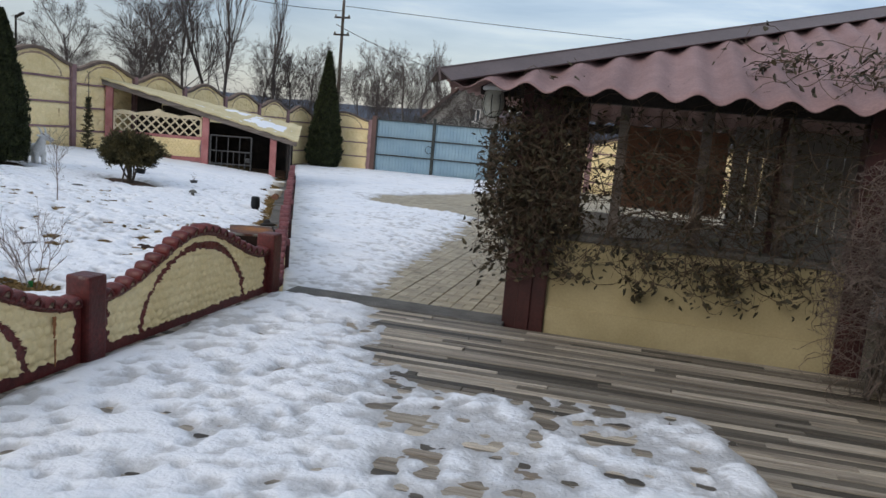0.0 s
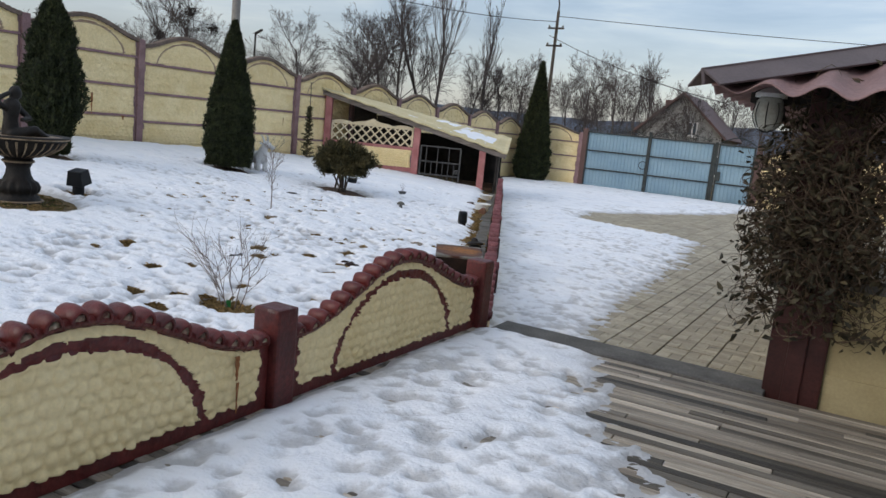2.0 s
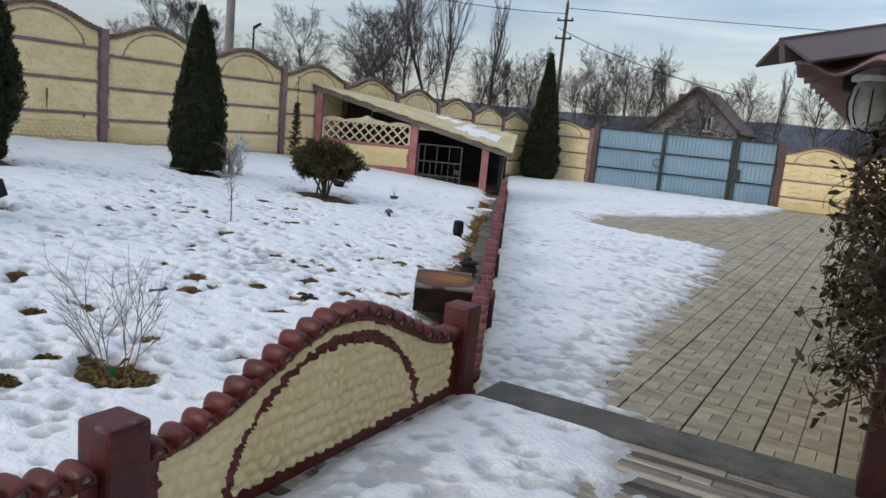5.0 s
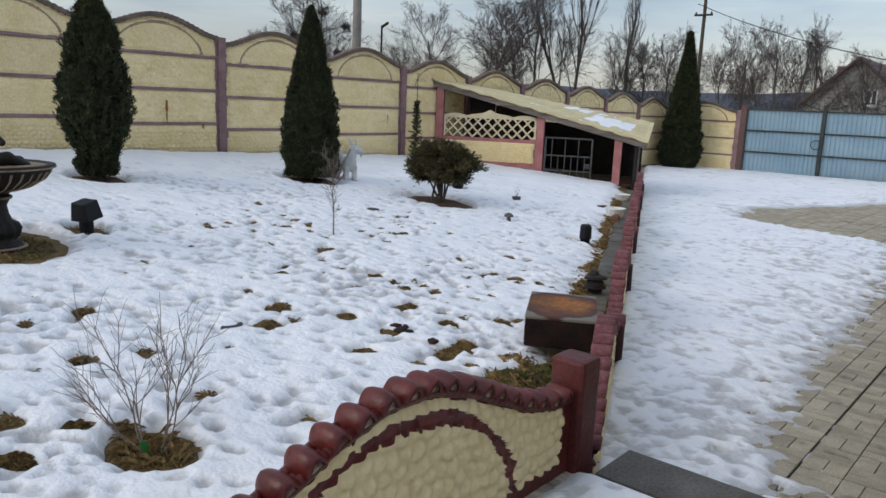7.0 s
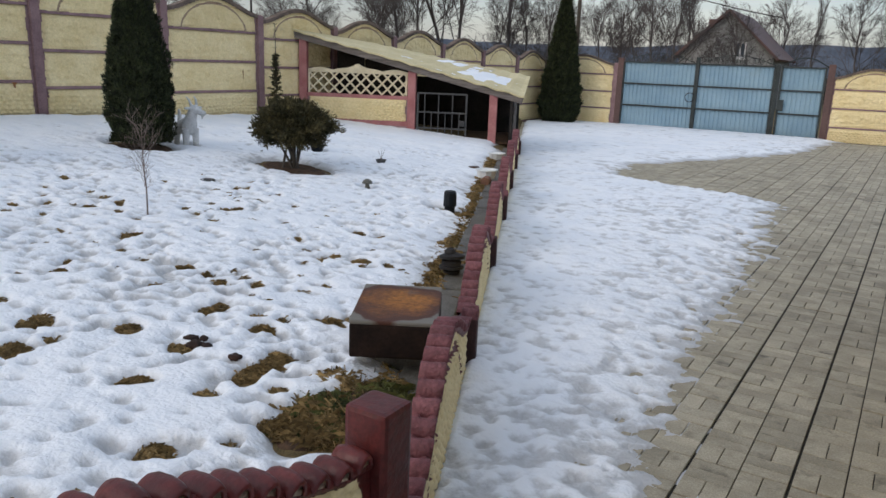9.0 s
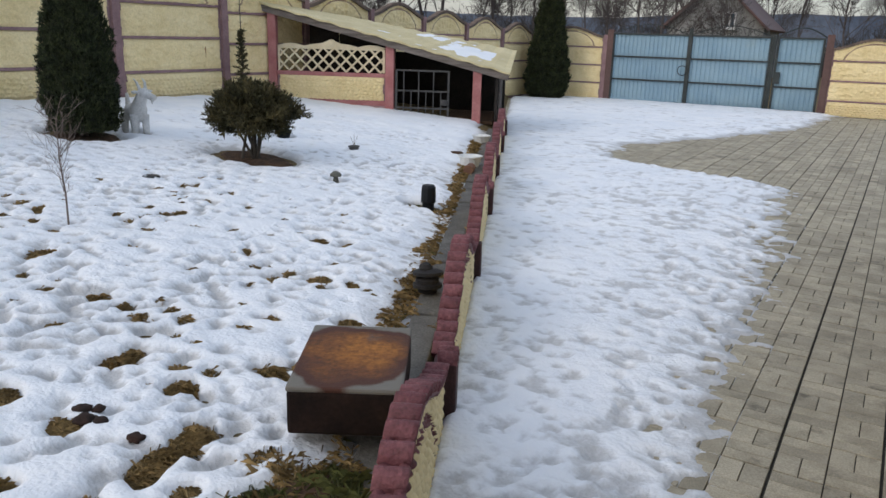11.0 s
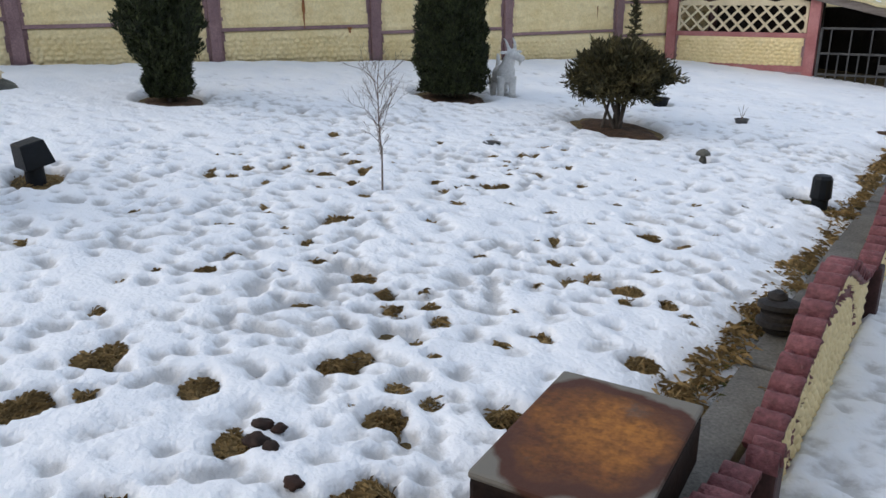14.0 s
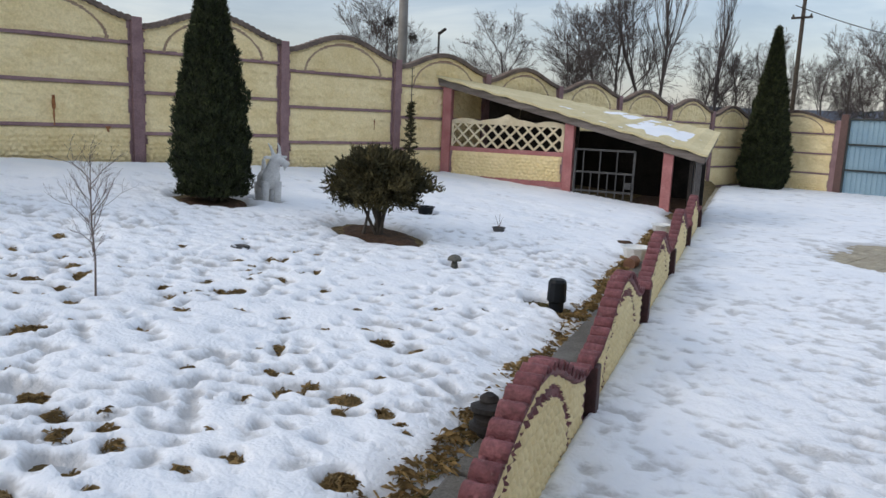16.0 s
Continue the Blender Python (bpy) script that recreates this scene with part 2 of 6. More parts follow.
M["pole"] = material("grey_concrete_pole", (0.20, 0.19, 0.18), (0.28, 0.27, 0.255), 2, 0.85, 40, 0.15, 0.2, 40)
M["lamp_glass"] = material("dusty_lamp_glass", (0.36, 0.36, 0.31), (0.46, 0.46, 0.40), 8, 0.25, 60, 0.15, 0.05, 60)


def snow_material():
    """White snow; 'thin' makes thin layers greyer and wetter and paints shade into hollows."""
    m = bpy.data.materials.new("old_wet_snow")
    m.use_nodes = True
    n, l = m.node_tree.nodes, m.node_tree.links
    b = n["Principled BSDF"]
    co = n.new("ShaderNodeTexCoord")
    at = n.new("ShaderNodeAttribute")
    at.attribute_name = "thin"
    t1, t2 = n.new("ShaderNodeTexNoise"), n.new("ShaderNodeTexNoise")
    t1.inputs["Scale"].default_value, t1.inputs["Detail"].default_value = 2.2, 6
    t2.inputs["Scale"].default_value, t2.inputs["Detail"].default_value = 38, 5
    for t in (t1, t2):
        l.new(co.outputs["Object"], t.inputs["Vector"])
    r = n.new("ShaderNodeValToRGB")
    r.color_ramp.elements[0].position, r.color_ramp.elements[0].color = 0.35, (0.82, 0.845, 0.885, 1)
    r.color_ramp.elements[1].position, r.color_ramp.elements[1].color = 0.65, (0.90, 0.91, 0.93, 1)
    l.new(t1.outputs["Fac"], r.inputs["Fac"])
    mx = n.new("ShaderNodeMix")
    mx.data_type = "RGBA"
    # grey of thin wet snow, also the painted shade in dimples and prints
    mx.inputs["B"].default_value = (0.36, 0.35, 0.34, 1)
    l.new(r.outputs["Color"], mx.inputs["A"])
    t3 = n.new("ShaderNodeTexNoise")
    t3.inputs["Scale"].default_value, t3.inputs["Detail"].default_value, t3.inputs["Roughness"].default_value = 26, 9, 0.72
    l.new(co.outputs["Object"], t3.inputs["Vector"])
    ma = n.new("ShaderNodeMath")
    ma.operation = "MULTIPLY_ADD"
    ma.inputs[1].default_value = 0.70
    l.new(t3.outputs["Fac"], ma.inputs[0])
    l.new(at.outputs["Fac"], ma.inputs[2])
    st = n.new("ShaderNodeMapRange")
    st.interpolation_type = "SMOOTHSTEP"
    st.inputs["From Min"].default_value, st.inputs["From Max"].default_value = 0.42, 1.0
    st.inputs["To Max"].default_value = 0.72
    l.new(ma.outputs[0], st.inputs["Value"])
    l.new(st.outputs[0], mx.inputs["Factor"])
    l.new(mx.outputs["Result"], b.inputs["Base Color"])
    rg = n.new("ShaderNodeMapRange")
    rg.inputs["To Min"].default_value, rg.inputs["To Max"].default_value = 0.7, 0.33
    l.new(st.outputs[0], rg.inputs["Value"])
    l.new(rg.outputs[0], b.inputs["Roughness"])
    b.inputs["Subsurface Weight"].default_value = 0.0
    bp = n.new("ShaderNodeBump")
    bp.inputs["Strength"].default_value, bp.inputs["Distance"].default_value = 0.65, 0.02
    l.new(t2.outputs["Fac"], bp.inputs["Height"])
    l.new(bp.outputs[0], b.inputs["Normal"])
    return m


M["snow"] = snow_material()


# ---- helpers for building ----
rng = np.random.RandomState(7)


def value_noise(x, y, size, seed):
    """Smooth noise of about -1 to 1 with that grain in metres."""
    x, y = np.asarray(x) / size, np.asarray(y) / size
    xi, yi = np.floor(x).astype(np.int64), np.floor(y).astype(np.int64)
    fx, fy = x - xi, y - yi
    fx, fy = fx * fx * (3 - 2 * fx), fy * fy * (3 - 2 * fy)

    def h(a, b):
        v = (a * 374761393 + b * 668265263 + seed * 974634777) & 0x7FFFFFFF
        v = ((v ^ (v >> 13)) * 1274126177) & 0x7FFFFFFF
        return ((v ^ (v >> 16)) & 0xFFFF) / 32767.5 - 1

    return (h(xi, yi) * (1 - fx) + h(xi + 1, yi) * fx) * (1 - fy) + (h(xi, yi + 1) * (1 - fx) + h(xi + 1, yi + 1) * fx) * fy


def fbm(x, y, size, seed, octaves=3):
    v, a = 0, 1.0
    for i in range(octaves):
        v = v + a * value_noise(x, y, size / 2 ** i, seed + i)
        a *= 0.5
    return v / 1.6


def mesh_from(name, verts, faces, mats, index=None, smooth=False):
    me = bpy.data.meshes.new(name)
    me.from_pydata([tuple(v) for v in verts], [], [tuple(f) for f in faces])
    for m in mats:
        me.materials.append(m)
    if index is not None:
        me.polygons.foreach_set("material_index", np.asarray(index, dtype=np.int32))
    if smooth:
        me.polygons.foreach_set("use_smooth", np.ones(len(me.polygons), dtype=bool))
    me.update()
    return me


def put(name, data, parent=None, m=None, label=""):
    ob = new(name, data)
    if parent is not None:
        ob.parent = parent
    if m is not None:
        ob.matrix_basis = m
    if label:
        ob["label"] = label
    return ob


def part(name, bm, mat, parent=None, label="", m=None, smooth=False):
    me = bpy.data.meshes.new(name)
    bm.to_mesh(me)
    bm.free()
    for x in (mat if isinstance(mat, (list, tuple)) else [mat]):
        me.materials.append(x)
    if smooth:
        me.polygons.foreach_set("use_smooth", np.ones(len(me.polygons), dtype=bool))
    return put(name, me, parent, m, label)


def thing(name, m, label, category, group="", kind=""):
    return tagged(put(name, None, None, m), label, category, group, kind)


def add_box(bm, size, m, bevel=0.0, mat=0):
    r = bmesh.ops.create_cube(bm, size=1.0, matrix=m @ Matrix.Diagonal((*size, 1)))
    vs = r["verts"]
    fs = {f for v in vs for f in v.link_faces}
    for f in fs:
        f.material_index = mat
    if bevel:
        es = list({e for v in vs for e in v.link_edges})
        bmesh.ops.bevel(bm, geom=es, offset=bevel, segments=2, affect="EDGES", profile=0.6)


def box(size, m=Matrix(), bevel=0.0):
    bm = bmesh.new()
    add_box(bm, size, m, bevel)
    return bm


def lathe(profile, n=24, flute=0.0, flutes=0, lo=0, hi=0):
    """A turned body from (radius, height) pairs; the rings lo to hi carry flutes."""
    bm = bmesh.new()
    rings = []
    for j, (r, z) in enumerate(profile):
        ring = []
        for i in range(n):
            a = 2 * math.pi * i / n
            q = r * (1 + (flute * math.cos(flutes * a) if lo <= j <= hi else 0))
            ring.append(bm.verts.new((q * math.cos(a), q * math.sin(a), z)))
        rings.append(ring)
    for a, b in zip(rings, rings[1:]):
        for i in range(n):
            bm.faces.new((a[i], a[(i + 1) % n], b[(i + 1) % n], b[i]))
    bm.faces.new(rings[0][::-1])
    bm.faces.new(rings[-1])
    return bm


class Tubes:
    """Collects thin tapered sticks into one mesh."""

    def __init__(self, sides=3):
        self.v, self.f, self.n = [], [], sides

    def stick(self, a, b, ra, rb):
        a, b = Vector(a), Vector(b)
        d = b - a
        if d.length < 1e-6:
            return
        q = d.to_track_quat("Z", "Y")
        k = len(self.v)
        for c, r in ((a, ra), (b, rb)):
            for i in range(self.n):
                w = 2 * math.pi * i / self.n
                self.v.append(c + q @ Vector((r * math.cos(w), r * math.sin(w), 0)))
        for i in range(self.n):
            j = (i + 1) % self.n
            self.f.append((k + i, k + j, k + self.n + j, k + self.n + i))
        self.f.append(tuple(k + self.n + i for i in range(self.n)))

    def path(self, pts, ra, rb):
        n = len(pts) - 1
        for i in range(n):
            self.stick(pts[i], pts[i + 1], ra + (rb - ra) * i / n, ra + (rb - ra) * (i + 1) / n)

    def mesh(self, name, mat):
        return mesh_from(name, self.v, self.f, [mat], smooth=True)


# ---- levels ----
DRIVE_Z = -0.25
F1 = Vector((-3.055, 3.815))          # post of the low fence along the deck
F2 = Vector((-3.0, 5.91))          # corner post
BAY = 2.06
ANG2 = radians(25)                 # turn of the low fence along the drive
D2 = Vector((-math.sin(ANG2), math.cos(ANG2)))


def garden_z(x, y):
    return 0.1216 - 0.0792 * (x + 8) - 0.0374 * (y - 11)


def inside_garden(x, y):
    """Metres to the garden's side of the low fences."""
    a = -3.0 - x
    b = (F2.x - x) * D2.y + (y - F2.y) * D2.x
    return np.where(np.asarray(y) < F2.y, np.minimum(a, np.maximum(b, 0.3 + 0 * a)), b)


# ---- ground: one sheet to the horizon ----
def ground_lines(lo, hi, step):
    core = np.arange(lo, hi + 1e-6, step)
    far = np.array([1.0, 3, 8, 20, 50, 120, 300, 700, 1500, 3000])
    return np.concatenate([(lo - far)[::-1], core, hi + far])


gx, gy = np.meshgrid(ground_lines(-13.5, 5.0, 0.125), ground_lines(-6.0, 29.0, 0.25), indexing="ij")
gi = np.clip(inside_garden(gx, gy) / 0.2, 0, 1)
yard = np.clip(np.minimum.reduce([gx + 14.5, 6.0 - gx, gy + 7.0, 30.0 - gy]) / 1.0, 0, 1)
gz = (DRIVE_Z - 0.14) * (1 - gi) + (garden_z(gx, gy) + 0.008 * fbm(gx, gy, 0.5, 3)) * gi
gz = gz * yard + (-0.7) * (1 - yard)
nx, ny = gx.shape
ids = np.arange(nx * ny).reshape(nx, ny)
faces = np.stack([ids[:-1, :-1], ids[1:, :-1], ids[1:, 1:], ids[:-1, 1:]], -1).reshape(-1, 4)
ground = put("ground", mesh_from("ground", np.stack([gx, gy, gz], -1).reshape(-1, 3), faces.tolist(), [M["grass"]], smooth=True))
tagged(ground, "dark wet soil and flattened brown winter grass", "ground", kind="structure")

# ---- snow ----
BARE = [(-5.36, 6.21), (-5.01, 6.45), (-5.12, 5.93), (-4.50, 6.10), (-4.19, 6.22), (-4.23, 6.46), (-4.26, 6.65), (-4.02, 6.45), (-3.84, 6.22), (-3.99, 5.79), (-4.45, 7.30), (-7.27, 7.75), (-6.43, 7.53), (-5.09, 5.86), (-4.49, 6.09), (-4.99, 6.43), (-5.33, 6.13), (-6.39, 7.46), (-5.64, 7.31), (-5.97, 6.67), (-4.26, 6.55), (-4.28, 6.75), (-4.60, 6.93), (-4.97, 6.90), (-5.07, 8.40), (-5.60, 9.01), (-4.54, 7.97), (-4.49, 4.53), (-5.05, 5.10), (-4.67, 4.35), (-5.79, 5.15), (-4.66, 6.46), (-5.12, 4.85), (-4.38, 4.24)]
# trodden pits that reach the grass, and the many shallow paw prints
PITS = [(-3.6 - 5.0 * rng.beta(1.2, 1.6), 4.2 + 7.2 * rng.beta(1.6, 1.8), rng.uniform(0.022, 0.045)) for i in range(80)]
PITS += [(rng.uniform(-8.0, -4.6), rng.uniform(6.8, 9.8), rng.uniform(0.016, 0.044)) for i in range(110)]
N_D = 11000
WALKS = np.stack([-3.4 - 8.2 * rng.beta(1.3, 1.9, 420), 2.0 + 14.0 * rng.beta(1.9, 2.2, 420)], 1)
at = WALKS[rng.randint(0, 420, N_D)] + rng.normal(0, 0.26, (N_D, 2))
DIMPLES = np.stack([at[:, 0], at[:, 1], rng.uniform(0.020, 0.054, N_D), rng.uniform(0.008, 0.046, N_D) * rng.uniform(0.4, 1.0, N_D)], 1)


def stamp(x, y, h, spots, edge=2.0):
    """Press round hollows (x, y, radius, depth) into the height h on the sorted grid x, y."""
    for sx, sy, r, d in spots:
        i0, i1 = np.searchsorted(x, (sx - 2.5 * r, sx + 2.5 * r))
        j0, j1 = np.searchsorted(y, (sy - 2.5 * r, sy + 2.5 * r))
        if i1 > i0 and j1 > j0:
            w = math.sin(sx * 913 + sy * 517) * 0.45
            dx, dy = x[i0:i1, None] - sx, y[None, j0:j1] - sy
            q = ((dx + w * dy) ** 2 * (1 + abs(w)) + (dy - w * dx) ** 2) / r ** 2
            h[i0:i1, j0:j1] -= d * np.exp(-q ** edge)


def snow_sheet(name, x, y, base, thick, keep, label, icy=0.040, crust_and_shade=None, ice_shade=0.8):
    X, Y = np.meshgrid(x, y, indexing="ij")
    Z = base + np.clip(thick, -0.035, None)
    keep = keep & (thick > -0.03)
    ids = np.arange(X.size).reshape(X.shape)
    ok = keep[:-1, :-1] | keep[1:, :-1] | keep[1:, 1:] | keep[:-1, 1:]
    quads = np.stack([ids[:-1, :-1], ids[1:, :-1], ids[1:, 1:], ids[:-1, 1:]], -1)[ok]
    used = np.unique(quads)
    remap = np.zeros(X.size, dtype=np.int64)
    remap[used] = np.arange(len(used))
    me = mesh_from(name, np.stack([X, Y, Z], -1).reshape(-1, 3)[used], remap[quads].tolist(), [M["snow"]], smooth=True)
    wet = 0.35 + 0.9 * fbm(X, Y, 0.9, 301, 2) + 0.5 * fbm(X, Y, 0.16, 311, 2)
    thin = np.clip(1 - (thick / icy).reshape(-1)[used], 0, 1) ** 1.1 * np.clip(0.7 + 0.4 * wet.reshape(-1)[used], 0.35, 1)
    # grey from icy crust and from shade painted into stamped hollows
    if crust_and_shade is not None:
        thin = np.maximum(thin, (1 - crust_and_shade).reshape(-1)[used] * ice_shade)
    me.attributes.new("thin", "FLOAT", "POINT").data.foreach_set("value", (thin * 0.85).astype(np.float32))
    return tagged(put(name, me), label, "snow", kind="stuff")


def lines(*runs):
    return np.concatenate([np.arange(a, b, s) for a, b, s in runs])


# garden
sx = lines((-11.95, -8.5, 0.035), (-8.5, -2.9, 0.021))
sy = lines((-2.0, 2.4, 0.09), (2.4, 10.0, 0.021), (10.0, 14.0, 0.03), (14.0, 18.0, 0.05), (18.0, 26.6, 0.1))
X, Y = np.meshgrid(sx, sy, indexing="ij")
thick = 0.066 + 0.014 * fbm(X, Y, 1.7, 11) + 0.016 * fbm(X, Y, 0.36, 21, 2) + 0.011 * fbm(X, Y, 0.13, 25, 2) + 0.0012 * value_noise(X, Y, 0.05, 31)
stamp(sx, sy, thick, DIMPLES)
# the dimples' shading is put into the colour as well as the relief
crust_and_shade = np.ones(X.shape)
stamp(sx, sy, crust_and_shade, DIMPLES * (1, 1, 0.95, 30), 3.0)
crust_and_shade = np.clip(crust_and_shade, 0, 1)
stamp(sx, sy, thick, [(x, y, rng.uniform(0.05, 0.075), rng.uniform(0.07, 0.10)) for x, y in BARE])
stamp(sx, sy, thick, [(x + rng.uniform(-0.10, 0.10), y + rng.uniform(-0.05, 0.05), rng.uniform(0.03, 0.05), 0.05) for x, y in BARE])
stamp(sx, sy, thick, [(x, y, r * 1.15, rng.uniform(0.050, 0.085)) for x, y, r in PITS])
for cx, cy, rx, ry in ((-7.46, 5.30, 0.56, 0.46), (-7.70, 6.08, 0.22, 0.14), (-9.70, 10.05, 0.42, 0.36), (-9.97, 7.27, 0.34, 0.30),
                       (-8.05, 10.87, 0.50, 0.36), (-4.18, 4.67, 0.19, 0.16), (-9.58, 10.62, 0.16, 0.12), (-5.78, 10.62, 0.20, 0.14), (-3.70, 6.52, 0.17, 0.40),
                       (-8.74, 12.1, 0.12, 0.1), (-6.79, 10.69, 0.11, 0.08)):
    q = np.sqrt(((X - cx) / rx) ** 2 + ((Y - cy) / ry) ** 2) + 0.16 * fbm(X, Y, 0.2, 41)
    thick = np.minimum(thick, (q - 1.0) * 0.22)
dist = inside_garden(X, Y)
edge = np.where(Y > 5.2, dist - 0.28 - 0.17 * fbm(X, Y, 0.40, 51), dist - 0.1)
thick = np.minimum(thick, edge * 0.28)
su, sv = (X + 12.0) * math.cos(ANG2) + (Y - 15.42) * math.sin(ANG2), -(X + 12.0) * math.sin(ANG2) + (Y - 15.42) * math.cos(ANG2)
in_shed = (sv > 0.0) & (su > -0.2) & (su < 4.3)
snow_sheet("snow", sx, sy, garden_z(X, Y), thick, (dist > 0.05) & ~in_shed, "uneven trodden snow with brown grass showing through on the lawn", 0.050, crust_and_shade)

# drive: right edge of the lying snow by distance along the drive
sx = lines((-11.9, -8.0, 0.1), (-8.0, -5.5, 0.05), (-5.5, -2.0, 0.022))
sy = lines((6.2, 13.0, 0.022), (13.0, 27.0, 0.06))
X, Y = np.meshgrid(sx, sy, indexing="ij")
xb = np.interp(Y, [6.2, 7.1, 7.4, 8.3, 8.9, 10.6, 12.4, 14.2, 15.2, 15.5, 16.0, 17.6, 17.9, 19.0, 22.5, 27.0],
               [-2.30, -2.45, -2.62, -2.92, -2.86, -2.96, -3.05, -3.3, -3.3, -4.5, -6.0, -6.2, -6.2, -5.6, -4.2, -3.8])
s = xb - X + 0.17 * fbm(X * 0.6, Y * 1.5, 0.5, 61) + 0.10 * fbm(X * 0.45, Y * 1.6, 0.17, 63, 2)
thick = np.clip(s * 0.10, -0.05, 0.040) + 0.007 * fbm(X, Y, 0.8, 71) + 0.006 * fbm(X * 0.6, Y * 1.2, 0.24, 81, 3) + 0.008 * fbm(X * 0.8, Y * 1.1, 0.07, 85, 2)
crust_and_shade = np.clip(0.90 + 1.4 * fbm(X * 0.8, Y * 1.15, 0.09, 83, 3) + 0.40 * fbm(X, Y, 0.9, 84, 2) - 0.18 * np.clip(1.0 - (xb - X), -0.5, 0.8), 0, 1)
crust_and_shade = crust_and_shade * crust_and_shade * (3 - 2 * crust_and_shade)
thick += 0.013 * crust_and_shade - 0.001
at = np.stack([rng.uniform(-7.5, -2.3, 6500), rng.uniform(6.3, 17, 6500)], 1)
near_edge = np.interp(np.interp(at[:, 1], Y[0], xb[0]) - at[:, 0], [0, 1.3], [1.0, 0.45])
prints = np.stack([at[:, 0], at[:, 1], rng.uniform(0.020, 0.058, 6500), rng.uniform(0.006, 0.034, 6500) * near_edge], 1)
stamp(sx, sy, thick, prints)
# prints turn grey too: ice plus their shadows, in the colour
stamp(sx, sy, crust_and_shade, prints * (1, 1, 0.95, 34), 3.0)
crust_and_shade = np.clip(crust_and_shade, 0, 1)
dist = inside_garden(X, Y)
thick = np.minimum(thick, (-dist - 0.02) * 1.5)
snow_sheet("snow", sx, sy, DRIVE_Z + 0.001, thick, -dist > 0.02, "thin melting snow with a ragged edge on the paved drive", 0.030, crust_and_shade, 0.60)

# deck
sx = lines((-3.03, 1.0, 0.024))
sy = lines((-2.0, 1.5, 0.08), (1.5, 5.84, 0.024))
X, Y = np.meshgrid(sx, sy, indexing="ij")
xb = np.interp(Y, [-2, 3.2, 3.6, 4.1, 5.2, 5.85], [-0.4, -1.0, -1.25, -1.45, -1.98, -2.2])
yb = np.interp(X, [-1.4, -1.0, -0.4, 0.2, 0.34, 0.5], [4.0, 4.22, 4.32, 4.35, 3.8, 3.0])
s = np.maximum(xb - X, np.minimum(yb - Y, 0.11 + 0.09 * np.tanh((X + 0.2) * 4)))
s = s + 0.17 * fbm(X, Y, 0.42, 101) - 0.10 * np.clip(value_noise(X, Y, 0.2, 103), 0, 1) * (X > -1.3)
thick = np.clip(s * 0.12, -0.05, 0.026) + 0.010 * fbm(X, Y, 0.8, 111) + 0.007 * fbm(X, Y, 0.24, 121) + 0.008 * fbm(X, Y, 0.07, 125, 2)
crust_and_shade = np.clip(0.82 + 1.5 * fbm(X, Y, 0.09, 123, 3) + 0.6 * fbm(X, Y, 1.2, 124, 2), 0, 1)
crust_and_shade = crust_and_shade * crust_and_shade * (3 - 2 * crust_and_shade)
thick += 0.013 * crust_and_shade - 0.001
prints = np.stack([rng.uniform(-2.9, 0.3, 900), rng.uniform(1.5, 5.8, 900), rng.uniform(0.025, 0.065, 900), rng.uniform(0.006, 0.028, 900)], 1)
stamp(sx, sy, thick, prints)
# footprint shadows are coloured in along with the icy grey
stamp(sx, sy, crust_and_shade, prints * (1, 1, 0.95, 34), 3.0)
crust_and_shade = np.clip(crust_and_shade, 0, 1)
thick = np.minimum(thick, np.minimum(5.86 - Y, (X + 2.99) * 0.6 + 0.03 * fbm(X, Y, 0.3, 141)) * 0.5)
snow_sheet("snow", sx, sy, 0.002, thick, X > -5, "trampled thawing snow on the boarded deck", 0.026, crust_and_shade, 0.60)


# ---- low fence of cast panels ----
M["post_brown"] = material("dark_brown_red_post", (0.04, 0.016, 0.015), (0.075, 0.03, 0.028), 7, 0.65, 50, 0.25, 0.3, 50)
L = BAY - 0.15


def crest(s):
    return 0.32 + 0.265 * np.sin(math.pi * s / L) ** 2.2


